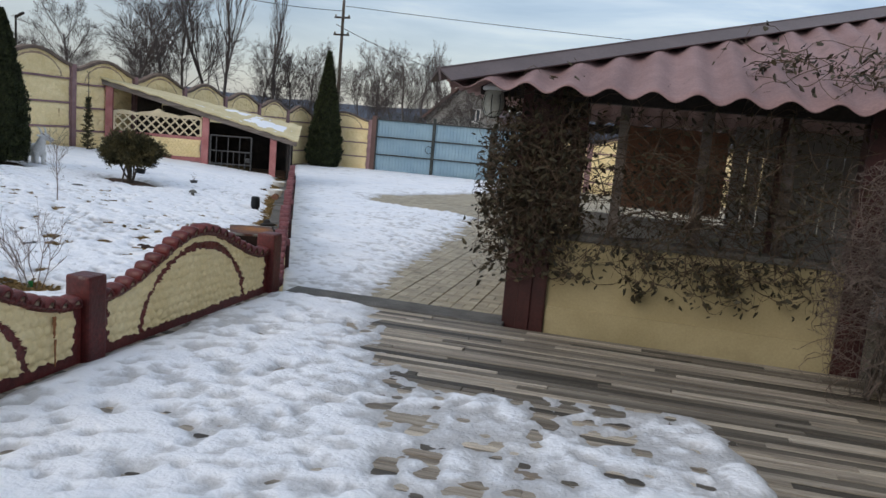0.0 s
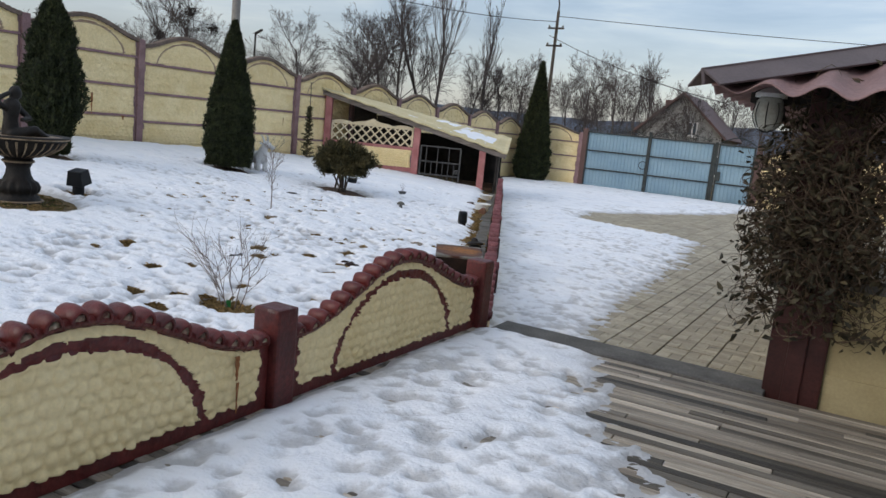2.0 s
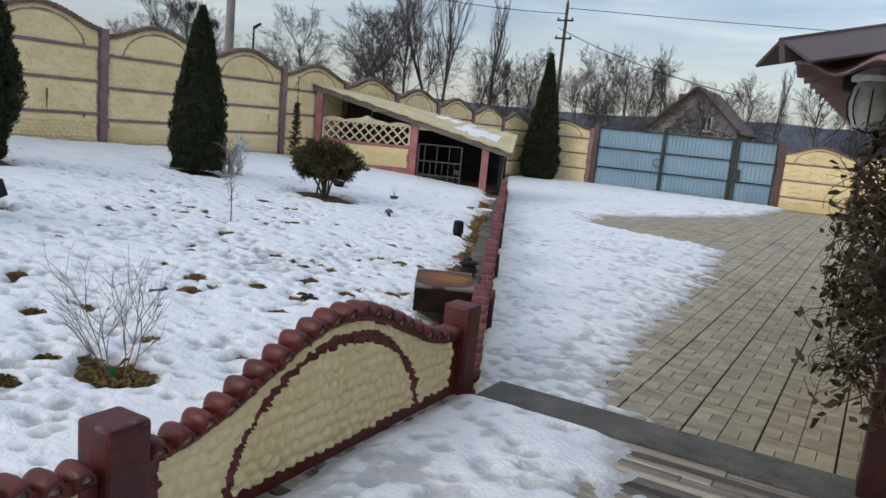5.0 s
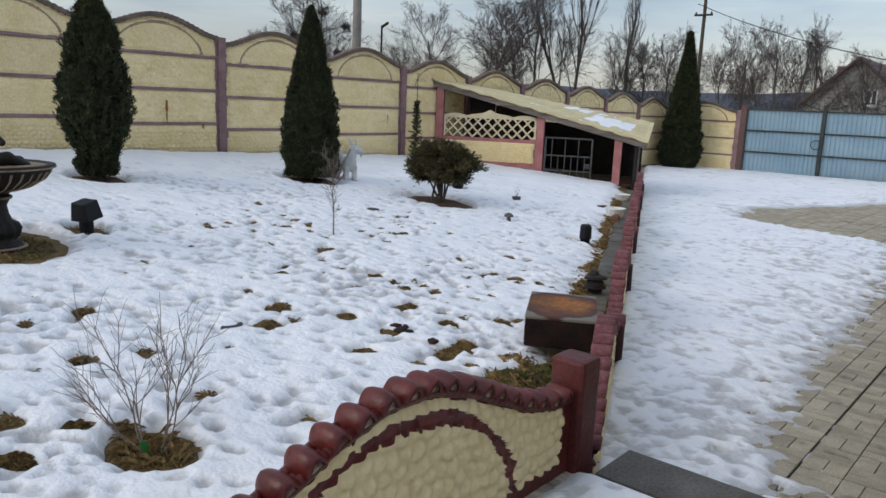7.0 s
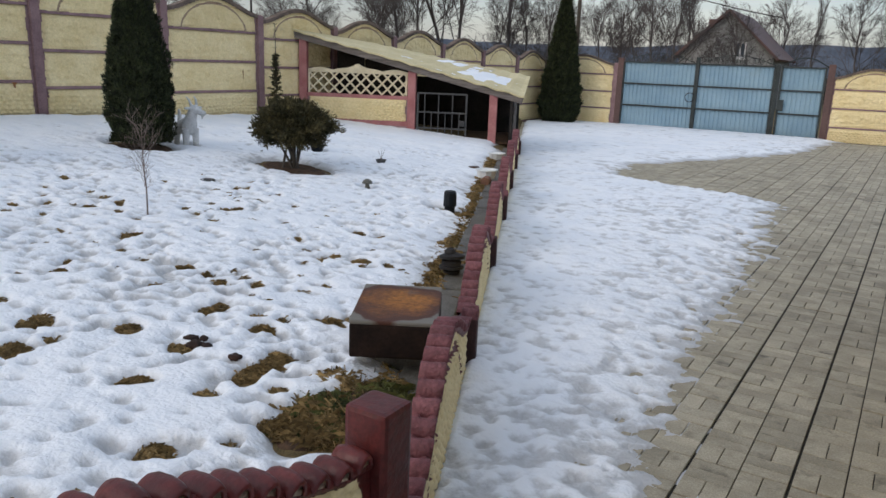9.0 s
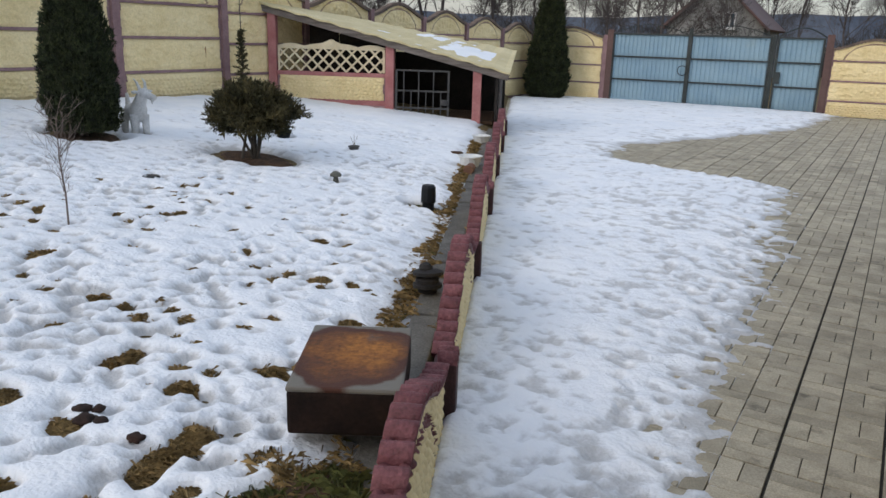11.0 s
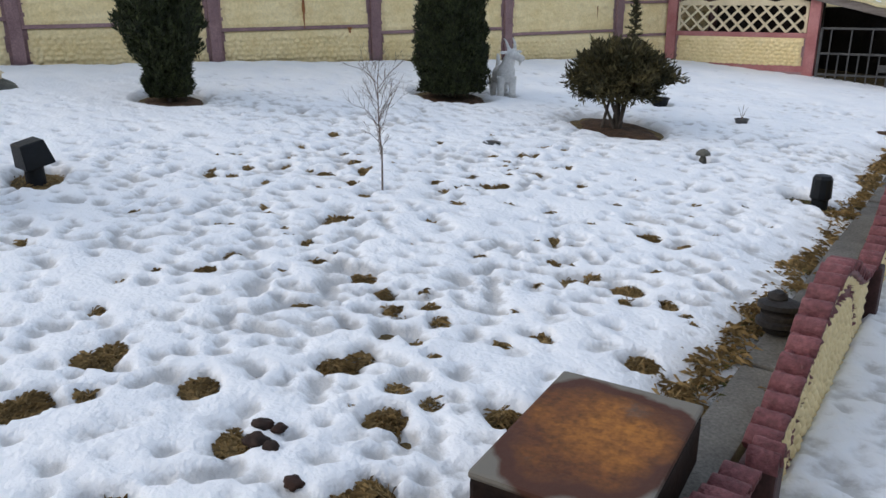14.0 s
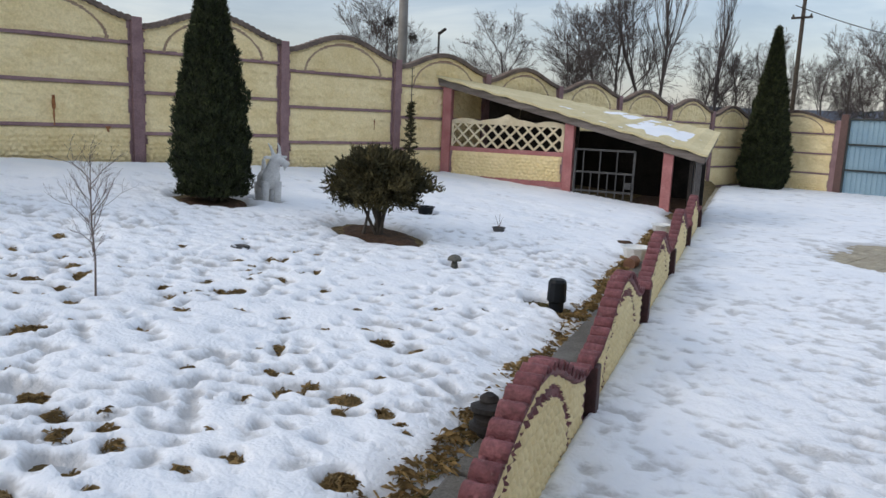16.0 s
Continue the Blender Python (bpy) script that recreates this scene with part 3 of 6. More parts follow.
def low_panel_mesh(name, paint, trim):
    n, k = 190, 62
    s = np.linspace(0, L, n + 1)
    H = crest(s)
    sg = np.repeat(s[:, None], k + 1, 1)
    zg = H[:, None] * np.linspace(0, 1, k + 1)[None]
    # rounded cobbles in the cast face
    r = np.random.RandomState(3)
    cell = 0.058
    best, second = np.full(sg.shape, 9.0), np.full(sg.shape, 9.0)
    for i in range(-1, int(L / cell) + 2):
        for j in range(-1, 13):
            cx, cz = (i + 0.5 * (j % 2) + r.uniform(-.25, .25)) * cell, (j + r.uniform(-.25, .25)) * cell
            d = np.hypot(sg - cx, (zg - cz) * 1.15)
            second = np.minimum(second, np.maximum(best, d))
            best = np.minimum(best, d)
    dome = 0.024 * np.clip((second - best) / (cell * 0.75), 0, 1) ** 0.65
    wob = 0.010 * value_noise(sg, zg, 0.035, 5)
    ell = np.hypot((sg - L / 2 + 0.02) / 0.60, zg / 0.495)
    turn = np.arctan2(zg / 0.495, (sg - L / 2 + 0.02) / 0.60) * 7.5
    block = np.floor(turn).astype(int)
    wide = r.uniform(0.020, 0.050, 64)[block % 64] * (turn - block > 0.05)
    stripe = (np.abs(ell - 1 + wob * 0.3) < wide) & (zg > 0.05)
    border = (zg < 0.056 + wob) | (sg < 0.055 + wob * 2) | (sg > L - 0.055 - wob * 2) | (zg > H[:, None] - 0.026 + wob * .3)
    tr = stripe | border
    outer = ell > 1.06
    depth = np.where(tr, 0.006, dome * np.where(outer, 0.75, 1.0))
    verts = [(0.024 + depth[i, j], sg[i, j], zg[i, j]) for i in range(n + 1) for j in range(k + 1)]
    verts += [(-0.024 - depth[i, j], sg[i, j], zg[i, j]) for i in range(n + 1) for j in range(k + 1)]
    N = (n + 1) * (k + 1)
    f, mi = [], []
    for i in range(n):
        for j in range(k):
            a = i * (k + 1) + j
            f.append((a, a + k + 1, a + k + 2, a + 1))
            f.append((N + a, N + a + 1, N + a + k + 2, N + a + k + 1))
            c = int(tr[i:i + 2, j:j + 2].sum() >= 2)
            mi += [c, c]
    for i in range(n):
        a, b = i * (k + 1) + k, (i + 1) * (k + 1) + k
        f.append((a, b, N + b, N + a))
        mi.append(1)
    return mesh_from(name, verts, f, [paint, trim], mi, smooth=True)


def cap_tile_mesh(name, body, core, blunt=False):
    """A half-round cap tile lying across the panel, its ends filled with bare cement."""
    v, f, mi = [], [], []
    n = 10
    prof = [(-0.058, 0.026), (-0.052, 0.034), (-0.032, 0.040), (0.0, 0.042), (0.032, 0.040), (0.052, 0.034), (0.058, 0.026)]
    if blunt:
        prof = [(-0.062, 0.037), (-0.059, 0.041), (-0.03, 0.042), (0.0, 0.042), (0.03, 0.042), (0.059, 0.041), (0.062, 0.037)]
    for x, r in prof:
        for i in range(n + 1):
            a = math.pi * (i / n * 1.10 - 0.05)
            k = 1 + 0.05 * noise.noise((x * 40, math.cos(a) * 2, math.sin(a) * 2))
            v.append((x + 0.006 * math.sin(a), -r * k * math.copysign(abs(math.cos(a)) ** 1.1, math.cos(a)), r * k * math.copysign(abs(math.sin(a)) ** 1.25, math.sin(a)) * 1.28 - 0.008))
    for j in range(len(prof) - 1):
        for i in range(n):
            a = j * (n + 1) + i
            f.append((a, a + n + 1, a + n + 2, a + 1))
            mi.append(0)
    # hollow ends: a rim of paint round a recessed cement face
    for first, sx in ((0, 1), ((len(prof) - 1) * (n + 1), -1)):
        k = len(v)
        for i in range(n + 1):
            p = v[first + i]
            v.append((p[0] + sx * 0.010, p[1] * 0.80, (p[2] + 0.008) * 0.78 - 0.008))
        for i in range(n):
            q = (first + i, first + i + 1, k + i + 1, k + i)
            f.append(q if sx > 0 else q[::-1])
            mi.append(0)
        q = tuple(range(k, k + n + 1))
        f.append(q if sx < 0 else q[::-1])
        mi.append(1)
    return mesh_from(name, v, f, [body, core], mi, smooth=True)


def band_mesh(name, paint):
    """The rounded painted bead that follows the wavy top of a panel on both faces."""
    tb = Tubes(8)
    for x in (-0.030, 0.030):
        s = np.linspace(0.01, L - 0.01, 61)
        tb.path([(x, q, float(crest(q)) - 0.006 + 0.003 * math.sin(q * 31)) for q in s], 0.019, 0.019)
    return tb.mesh(name, paint)


def low_post_mesh(name, paint):
    bm = bmesh.new()
    add_box(bm, (0.15, 0.14, 0.58), pose(0, 0, 0.175), 0.016)
    for v in bm.verts:
        v.co.x += 0.003 * math.sin(v.co.z * 40)
    me = bpy.data.meshes.new(name)
    bm.to_mesh(me)
    bm.free()
    me.materials.append(paint)
    return me


arc = np.linspace(0, L, 400)
arc_len = np.concatenate([[0], np.cumsum(np.hypot(np.diff(arc), np.diff(crest(arc))))])


def low_fence(origin, angle, base_z, bays, first, paint, trim, core, post_paint, label, sink=0.0, slim=1.0):
    """Posts and panels from origin along the angle (degrees from y)."""
    fence = thing("low_fence", pose(origin[0], origin[1], base_z, 0, 0, angle), label, "fence")
    pm, tm, qm = low_panel_mesh("panel", paint, trim), cap_tile_mesh("tile", trim, core, sink > 0), low_post_mesh("post", post_paint)
    bm_ = band_mesh("band", trim)
    lo, hi = bays
    for k in range(lo, hi + 1):
        if k >= first:
            pst = put("post", qm, fence, pose(0.22 * sink, k * BAY, -sink, 0, 0, 180 * (k % 2)) @ Matrix.Diagonal((1 - 2.0 * sink, 1 - 2.0 * sink, 1, 1)))
            if sink:
                for q in (-0.042, 0.042):
                    put("cap_tile", tm, pst, pose(-0.02, q, 0.475, random.uniform(-6, 6), 0, random.uniform(-4, 4)))
        if k == hi:
            break
        pn = put("panel", pm, fence, pose(0, k * BAY + 0.075, 0), "yellow cobbled cast panel with an arched stripe")
        put("band", bm_, pn)
        count = 21
        for i in range(count):
            s = float(np.interp((i + 0.5) / count * arc_len[-1], arc_len, arc))
            g = float(crest(s + 0.01) - crest(s - 0.01)) / 0.02
            put("tile", tm, pn, pose(random.uniform(-.004, .004), s, float(crest(s)) + 0.008, math.degrees(math.atan(g)) + random.uniform(-3, 3), 0, random.uniform(-2.5, 2.5)) @ Matrix.Diagonal((slim, 1, slim ** 1.3, 1)))
    return fence


low_fence((F1.x, F1.y), 0, 0.0, (-3, 1), -3, M["yellow"], M["red"], M["tile_end"], M["red_post"], "low yellow cast fence with dark red posts beside the deck")
low_fence((F2.x, F2.y), 25, DRIVE_Z - 0.035, (0, 6), 1, M["yellow"], M["rose"], M["rose_end"], M["post_brown"], "low yellow cast fence with rose tiles along the drive", 0.135, 0.84)

# concrete kerb on the lawn side of the fence
bm = bmesh.new()
for i in range(12):
    a = F2 + D2 * (0.35 + i * 1.0)
    x, y = a.x - 0.155 * math.cos(ANG2), a.y - 0.155 * math.sin(ANG2)
    add_box(bm, (0.16, 0.985, 0.30), pose(x, y, -0.19 + 0.008 * math.sin(i * 2.1), 0, 0, 25 + 0.6 * math.sin(i * 3.3)), 0.012)
tagged(part("kerb", bm, M["concrete"]), "wet grey concrete kerb beside the low fence", "kerb", kind="structure")

# ---- tall fence ----


def slab_mesh(name, arched, rocky=False):
    n, k = 120, 36
    w = BAY - 0.13
    s = np.linspace(0, w, n + 1)
    top = 0.5 + 0 * s
    if arched:
        top = 0.30 + 0.25 * np.sin(math.pi * s / w) ** 1.6
    sg = np.repeat(s[:, None], k + 1, 1)
    zg = top[:, None] * np.linspace(0, 1, k + 1)[None]
    rock = 0.030 * np.abs(fbm(sg, zg * 1.7, 0.13, 7, 3)) ** 0.8 + 0.012 * fbm(sg, zg * 1.4, 0.05, 9, 2)
    if rocky:
        # rounded field stones in courses
        r = np.random.RandomState(12)
        best, second = np.full(sg.shape, 9.0), np.full(sg.shape, 9.0)
        for i in range(-1, int(w / 0.085) + 2):
            for j in range(-1, 10):
                cx, cz = (i + 0.5 * (j % 2) + r.uniform(-.3, .3)) * 0.085, (j + r.uniform(-.25, .25)) * 0.058
                d = np.hypot(sg - cx, (zg - cz) * 1.4)
                second = np.minimum(second, np.maximum(best, d))
                best = np.minimum(best, d)
        rock = 0.034 * np.clip((second - best) / 0.05, 0, 1) ** 0.6 + 0.3 * rock
    inset = np.minimum.reduce([sg, w - sg, zg, top[:, None] - zg])
    rock = rock * np.clip(inset / 0.06, 0, 1) + 0.012 * np.clip((inset - 0.045) / 0.03, 0, 1)
    if arched:
        ell = np.hypot((sg - w / 2) / (w * 0.36), (zg + 0.02) / 0.47)
        band = (np.abs(ell - 1) < 0.022) & (zg > 0.03)
    else:
        band = zg < 0
    edge = (sg < 0.03 + 0.012 * value_noise(sg, zg, 0.05, 5)) | (sg > w - 0.03 - 0.012 * value_noise(sg, zg, 0.05, 6))
    rail = zg < 0.036
    trm = band | rail | edge
    d = np.where(rail, 0.022, np.where(trm, 0.006, rock))
    v = [(0.02 + d[i, j], sg[i, j], zg[i, j]) for i in range(n + 1) for j in range(k + 1)]
    N = len(v)
    f, mi = [], []
    for i in range(n):
        for j in range(k):
            a = i * (k + 1) + j
            f.append((a, a + k + 1, a + k + 2, a + 1))
            mi.append((2 if band[i:i + 2, j:j + 2].sum() >= 2 else 1) if trm[i:i + 2, j:j + 2].sum() >= 2 else 0)
    for i in range(n + 1):
        v += [(-0.03, s[i], 0.0), (-0.03, s[i], top[i])]
    for i in range(n):
        a, b = N + 2 * i, N + 2 * i + 2
        f.append((a, a + 1, b + 1, b))
        mi.append(0)
        f.append((i * (k + 1) + k, (i + 1) * (k + 1) + k, b + 1, a + 1))
        mi.append(1)
    return mesh_from(name, v, f, [M["yellow_rough"], M["mauve"], M["faded_mauve"]], mi, smooth=True)


def coping_mesh():
    """A scalloped ridge of small cap tiles over the arch."""
    w = BAY - 0.13
    bm = bmesh.new()
    count = 24
    for i in range(count):
        s = (i + 0.5) / count * w
        h = lambda q: 0.30 + 0.25 * max(0.0, math.sin(math.pi * min(max(q, 0), w) / w)) ** 1.6
        g = (h(s + 0.01) - h(s - 0.01)) / 0.02
        m = pose(0, s, h(s) + 0.008, math.degrees(math.atan(g))) @ pose(0, 0, 0, 0, 90, 0) @ Matrix.Diagonal((0.9, 1.25, 1, 1))
        bmesh.ops.create_cone(bm, cap_ends=True, segments=8, radius1=0.042, radius2=0.042, depth=0.14, matrix=m)
    me = bpy.data.meshes.new("coping")
    bm.to_mesh(me)
    bm.free()
    me.materials.append(M["coping"])
    return me


M["faded_mauve"] = material("faded_mauve_stripe", (0.42, 0.31, 0.20), (0.33, 0.215, 0.165), 14, 0.85, 50, 0.2, 0.3, 50)
M["coping"] = material("weathered_brown_coping", (0.10, 0.075, 0.06), (0.19, 0.14, 0.115), 6, 0.85, 50, 0.3, 0.4, 50)
SLAB, ROCKY, ARCH, COPE = slab_mesh("slab", False), slab_mesh("slab", False, True), slab_mesh("arch_panel", True), coping_mesh()
TALL_POST = bpy.data.meshes.new("post")
bm = box((0.15, 0.13, 2.2), pose(0, 0, 0.67), 0.012)
bm.to_mesh(TALL_POST)
bm.free()
TALL_POST.materials.append(M["mauve"])


def tall_fence(origin, angle, bays, levels, label):
    """Bays along the local y axis; levels gives the ground height at each bay."""
    fence = thing("perimeter_fence", pose(origin[0], origin[1], 0, 0, 0, angle), label, "fence")
    for k in range(bays + 1):
        z = levels(k)
        put("post", TALL_POST, fence, pose(0, k * BAY, z, 0, 0, 0))
        if k < bays:
            z = levels(k + 0.5)
            for j in range(3):
                put("slab", SLAB if j else ROCKY, fence, pose(0, k * BAY + 0.065, z - 0.10 + 0.5 * j, 0, 0, 0.15 * (j - 1)))
            arch = put("arch_panel", ARCH, fence, pose(0, k * BAY + 0.065, z + 1.40))
            tagged(put("coping", COPE, arch, Matrix(), "scalloped brown coping"), kind="stuff")
    return fence


K0 = -9
tall_fence((-12.02, 10.254 + K0 * BAY), 0.2, 8 - K0, lambda k: 0.502 - 0.086 * (k + K0), "tall yellow cast concrete fence with mauve posts and arched tops")
GATE_A = math.degrees(math.atan2(27.33 - 26.88, -4.19 + 9.76))
tall_fence((-9.86 - BAY, 26.872 - BAY * math.sin(radians(GATE_A))), GATE_A - 90, 1, lambda k: -0.19, "yellow cast fence bay beside the blue gate")
tall_fence((-4.08, 27.34), GATE_A - 90, 4, lambda k: -0.33, "yellow cast fence bays with brown posts beyond the gate")

# ---- gate ----
gate = thing("metal_gate", pose(-9.70, 26.885, -0.30, 0, 0, GATE_A), "closed pale blue profiled steel driveway gate with dark frame", "gate")


def profiled_sheet(w, h):
    bm = bmesh.new()
    pitch, prev = 0.115, None
    n = int(w / pitch)
    xs = []
    for i in range(n):
        x0 = i * w / n
        q = w / n
        xs += [(x0, 0), (x0 + 0.62 * q, 0), (x0 + 0.72 * q, 0.016), (x0 + 0.9 * q, 0.016)]
    xs.append((w, 0))
    for x, d in xs:
        c = (bm.verts.new((x, d, 0)), bm.verts.new((x, d, h)))
        if prev:
            bm.faces.new((prev[0], c[0], c[1], prev[1]))
        prev = c
    return bm


def gate_leaf(x, w, h, name):
    leaf = part(name, profiled_sheet(w - 0.04, h - 0.1), M["gate"], gate, "pale blue profiled sheet leaf", pose(x + 0.02, 0, 0.08))
    bm = bmesh.new()
    for z in (0.03, h * 0.345, h * 0.67, h - 0.02):
        add_box(bm, (w, 0.05, 0.045), pose(w / 2 - 0.02, -0.03, z - 0.08), 0.006)
    for q in (0.0, w - 0.04):
        add_box(bm, (0.05, 0.05, h), pose(q, -0.032, h / 2 - 0.08), 0.006)
    part("leaf_frame", bm, M["gate_frame"], leaf)
    return leaf


gate_leaf(0.04, 2.12, 1.94, "left_leaf")
gate_leaf(2.18, 2.06, 1.94, "right_leaf")
wicket = gate_leaf(4.38, 1.12, 1.94, "wicket")
part("lock_plate", box((0.16, 0.03, 0.30), pose(0.06, -0.075, 0.82), 0.01), M["gate_frame"], wicket)
for x, h in ((2.17, 2.16), (4.30, 2.04)):
    part("gate_post", box((0.10, 0.10, h), pose(x, -0.03, h / 2 - 0.05), 0.01), M["gate_frame"], gate)
for x in (-0.04, 5.62):
    part("gate_pillar", box((0.17, 0.16, 2.2), pose(x, 0.0, 0.93), 0.012), M["roof_tile"], gate, "brown painted concrete pillar")
tb = Tubes(5)
tb.path([(2.17 + 0.13 * math.cos(a) - 0.13, -0.1, 0.98 + 0.13 * math.sin(a)) for a in np.linspace(0, 2 * math.pi, 14)], 0.012, 0.012)
put("ring_handle", tb.mesh("ring_handle", M["gate_frame"]), gate)
for x0 in (0.08, 2.22):
    for i in range(8):
        tb = Tubes(4)
        cx, rad = x0 + 0.20 + i * 0.235, 0.10 - 0.006 * abs(i - 3.5)
        tb.path([(cx + rad * math.cos(a) * (1 - a / 14), -0.03, 2.05 + rad * math.sin(a) * (1 - a / 14)) for a in np.linspace(-1.5, 7.5, 22)], 0.008, 0.006)
        put("scroll", tb.mesh("scroll", M["gate_frame"]), gate)
    tb = Tubes(4)
    tb.path([(x0 + q * 2.0, -0.03, 1.95 + 0.24 * math.sin(math.pi * q)) for q in np.linspace(0, 1, 16)], 0.010, 0.010)
    put("top_bar", tb.mesh("top_bar", M["gate_frame"]), gate)
tb = Tubes(6)
tb.path([(4.38 + q * 1.16, -0.03, 1.94 + 0.24 * math.sin(math.pi * q)) for q in np.linspace(0, 1, 16)], 0.018, 0.018)
put("arch_bar", tb.mesh("arch_bar", M["gate_frame"]), wicket, pose(-4.40, 0, -0.08))


# ---- threshold between deck and drive ----
bm = bmesh.new()
add_box(bm, (1.78, 0.30, 0.30), pose(-2.04, 6.02, -0.145), 0.01)
tagged(part("threshold", bm, M["concrete"]), "grey concrete threshold step between deck and drive", "step", kind="structure")

# ---- pavilion ----
pav = thing("pavilion", pose(0, 0, 0), "open pavilion with yellow low wall and faded red corrugated roof", "pavilion")
WY = 6.02
bm = bmesh.new()
add_box(bm, (0.31, 0.28, 1.95), pose(-1.02, WY + 0.09, 0.85), 0.015)
add_box(bm, (0.10, 0.30, 1.95), pose(-1.02, WY + 0.08, 0.85), 0.008)
part("post", bm, M["maroon"], pav, "dark maroon corner post")
for x, y in ((1.20, WY + 0.05), (-1.02, 9.4), (1.2, 9.4), (4.2, 9.4), (4.2, WY)):
    part("post", box((0.18, 0.18, 2.1), pose(x, y, 0.80), 0.012), M["maroon"], pav)
for x in (-0.45, 0.12, 0.68):
    part("stud", box((0.07, 0.07, 1.15), pose(x, WY + 0.12, 1.2), 0.006), M["plank"], pav)
bm = box((2.0, 0.14, 0.76), pose(0.13, WY + 0.07, 0.29), 0.012)
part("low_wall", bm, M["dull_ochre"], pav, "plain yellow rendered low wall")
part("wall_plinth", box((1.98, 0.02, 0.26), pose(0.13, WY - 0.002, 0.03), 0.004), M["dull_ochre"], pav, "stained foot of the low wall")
part("wall_cap", box((2.0, 0.2, 0.05), pose(0.13, WY + 0.08, 0.69), 0.008), M["concrete"], pav)
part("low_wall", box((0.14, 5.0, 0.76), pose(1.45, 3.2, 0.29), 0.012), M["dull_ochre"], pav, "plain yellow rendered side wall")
part("low_wall", box((0.14, 3.2, 0.80), pose(-1.02, 7.9, 0.12), 0.012), M["yellow"], pav)
part("low_wall", box((5.2, 0.14, 0.9), pose(1.6, 9.45, 0.15), 0.012), M["render_grey"], pav)
part("blind", box((1.15, 0.05, 0.92), pose(0.03, 9.36, 1.16), 0.01), M["terracotta"], pav, "lowered brown blind")
for i in range(23):
    part("wall_board", box((0.15, 0.03, 1.1), pose(0.74 + 0.16 * i, 9.38, 1.15), 0.004), M["render_grey"], pav)
part("beam", box((6.2, 0.14, 0.16), pose(1.6, WY + 0.05, 1.74), 0.01), M["dark_wood_and_shade"], pav)
part("beam", box((0.14, 4.0, 0.16), pose(-1.02, 7.9, 1.74), 0.01), M["dark_wood_and_shade"], pav)
part("beam", box((8.6, 0.14, 0.12), pose(2.8, 12.38, 1.62), 0.01), M["dark_wood_and_shade"], pav)

# corrugated hip roof
EX, EY, EZ, SL, RX, RY = -1.63, 5.50, 1.70, 0.335, 7.4, 12.5
WAVE = 0.27


def corrugated(side):
    bm = bmesh.new()
    half = (RY - EY) / 2
    length = (RX - EX) if side in "sn" else (RY - EY)
    step, rows = WAVE / 10, 10
    n = int(length / step)
    grid = []
    for i in range(n + 1):
        a = length * i / n
        reach = min(a, length - a, half)
        col = []
        for j in range(rows + 1):
            b = reach * j / rows
            z = EZ + SL * b + 0.030 * math.cos(2 * math.pi * a / WAVE) * min(1, reach / 0.15 + 0.25) + 0.006 * (j % 5 == 0)
            p = {"s": (EX + a, EY + b, z), "n": (EX + a, RY - b, z), "w": (EX + b, EY + a, z), "e": (RX - b, EY + a, z)}[side]
            col.append((bm.verts.new(p), bm.verts.new((p[0], p[1], p[2] - 0.009))))
        grid.append(col)
    for i in range(n):
        for j in range(rows):
            q = [grid[i][j], grid[i + 1][j], grid[i + 1][j + 1], grid[i][j + 1]]
            bm.faces.new([v[0] for v in q])
            bm.faces.new([v[1] for v in q][::-1])
        bm.faces.new((grid[i][0][0], grid[i][0][1], grid[i + 1][0][1], grid[i + 1][0][0]))
    bmesh.ops.remove_doubles(bm, verts=bm.verts, dist=1e-5)
    bmesh.ops.recalc_face_normals(bm, faces=bm.faces)
    return bm


for side in "sw":
    part("roof_slope", corrugated(side), M["roof_red"], pav, "faded red corrugated sheet", smooth=True)
for side in "ne":
    part("roof_slope", corrugated(side), M["roof_red"], pav, smooth=True)
for (x0, y0, x1, y1) in ((EX - 0.05, EY - 0.02, EX + 3.5, EY + 3.5), (EX, RY, EX + 3.5, RY - 3.5)):
    a, b = Vector((x0, y0, EZ + 0.05)), Vector((x1, y1, EZ + 0.05 + SL * 3.52))
    d = b - a
    m = Matrix.Translation((a + b) / 2) @ d.to_track_quat("X", "Z").to_matrix().to_4x4()
    cap = part("hip_cap", box((d.length, 0.03, 0.09), m @ pose(0, 0, -0.005), 0.004), M["flashing"], pav, "brown metal hip flashing")
    for sgn in (1, -1):
        part("wing", box((d.length, 0.17, 0.012), m @ pose(0, 0.075 * sgn, -0.012, -30 * sgn), 0.003), M["flashing"], cap)
part("ridge_cap", box((RX - EX - 7.0, 0.3, 0.05), pose((RX + EX) / 2, (EY + RY) / 2, EZ + SL * 3.5 + 0.03), 0.01), M["flashing"], pav)

# caged lamp under the eaves
lamp = thing("wall_lamp", pose(-1.38, 5.93, 1.50), "dusty oval caged lamp hanging under the eaves", "lamp")
bm = lathe([(0.02, 0.0), (0.055, 0.015), (0.075, 0.06), (0.08, 0.11), (0.07, 0.17), (0.05, 0.195)], 18)
part("globe", bm, M["lamp_glass"], lamp, smooth=True)
part("cap", lathe([(0.085, 0.19), (0.085, 0.21), (0.05, 0.235), (0.03, 0.25)], 18), M["white"], lamp)
tb = Tubes(4)
for i in range(4):
    w = i * math.pi / 4
    tb.path([(0.085 * math.sin(a) * math.cos(w), 0.085 * math.sin(a) * math.sin(w), 0.1 - 0.105 * math.cos(a)) for a in np.linspace(-2.4, 2.4, 16)], 0.003, 0.003)
put("cage", tb.mesh("cage", M["iron"]), lamp)

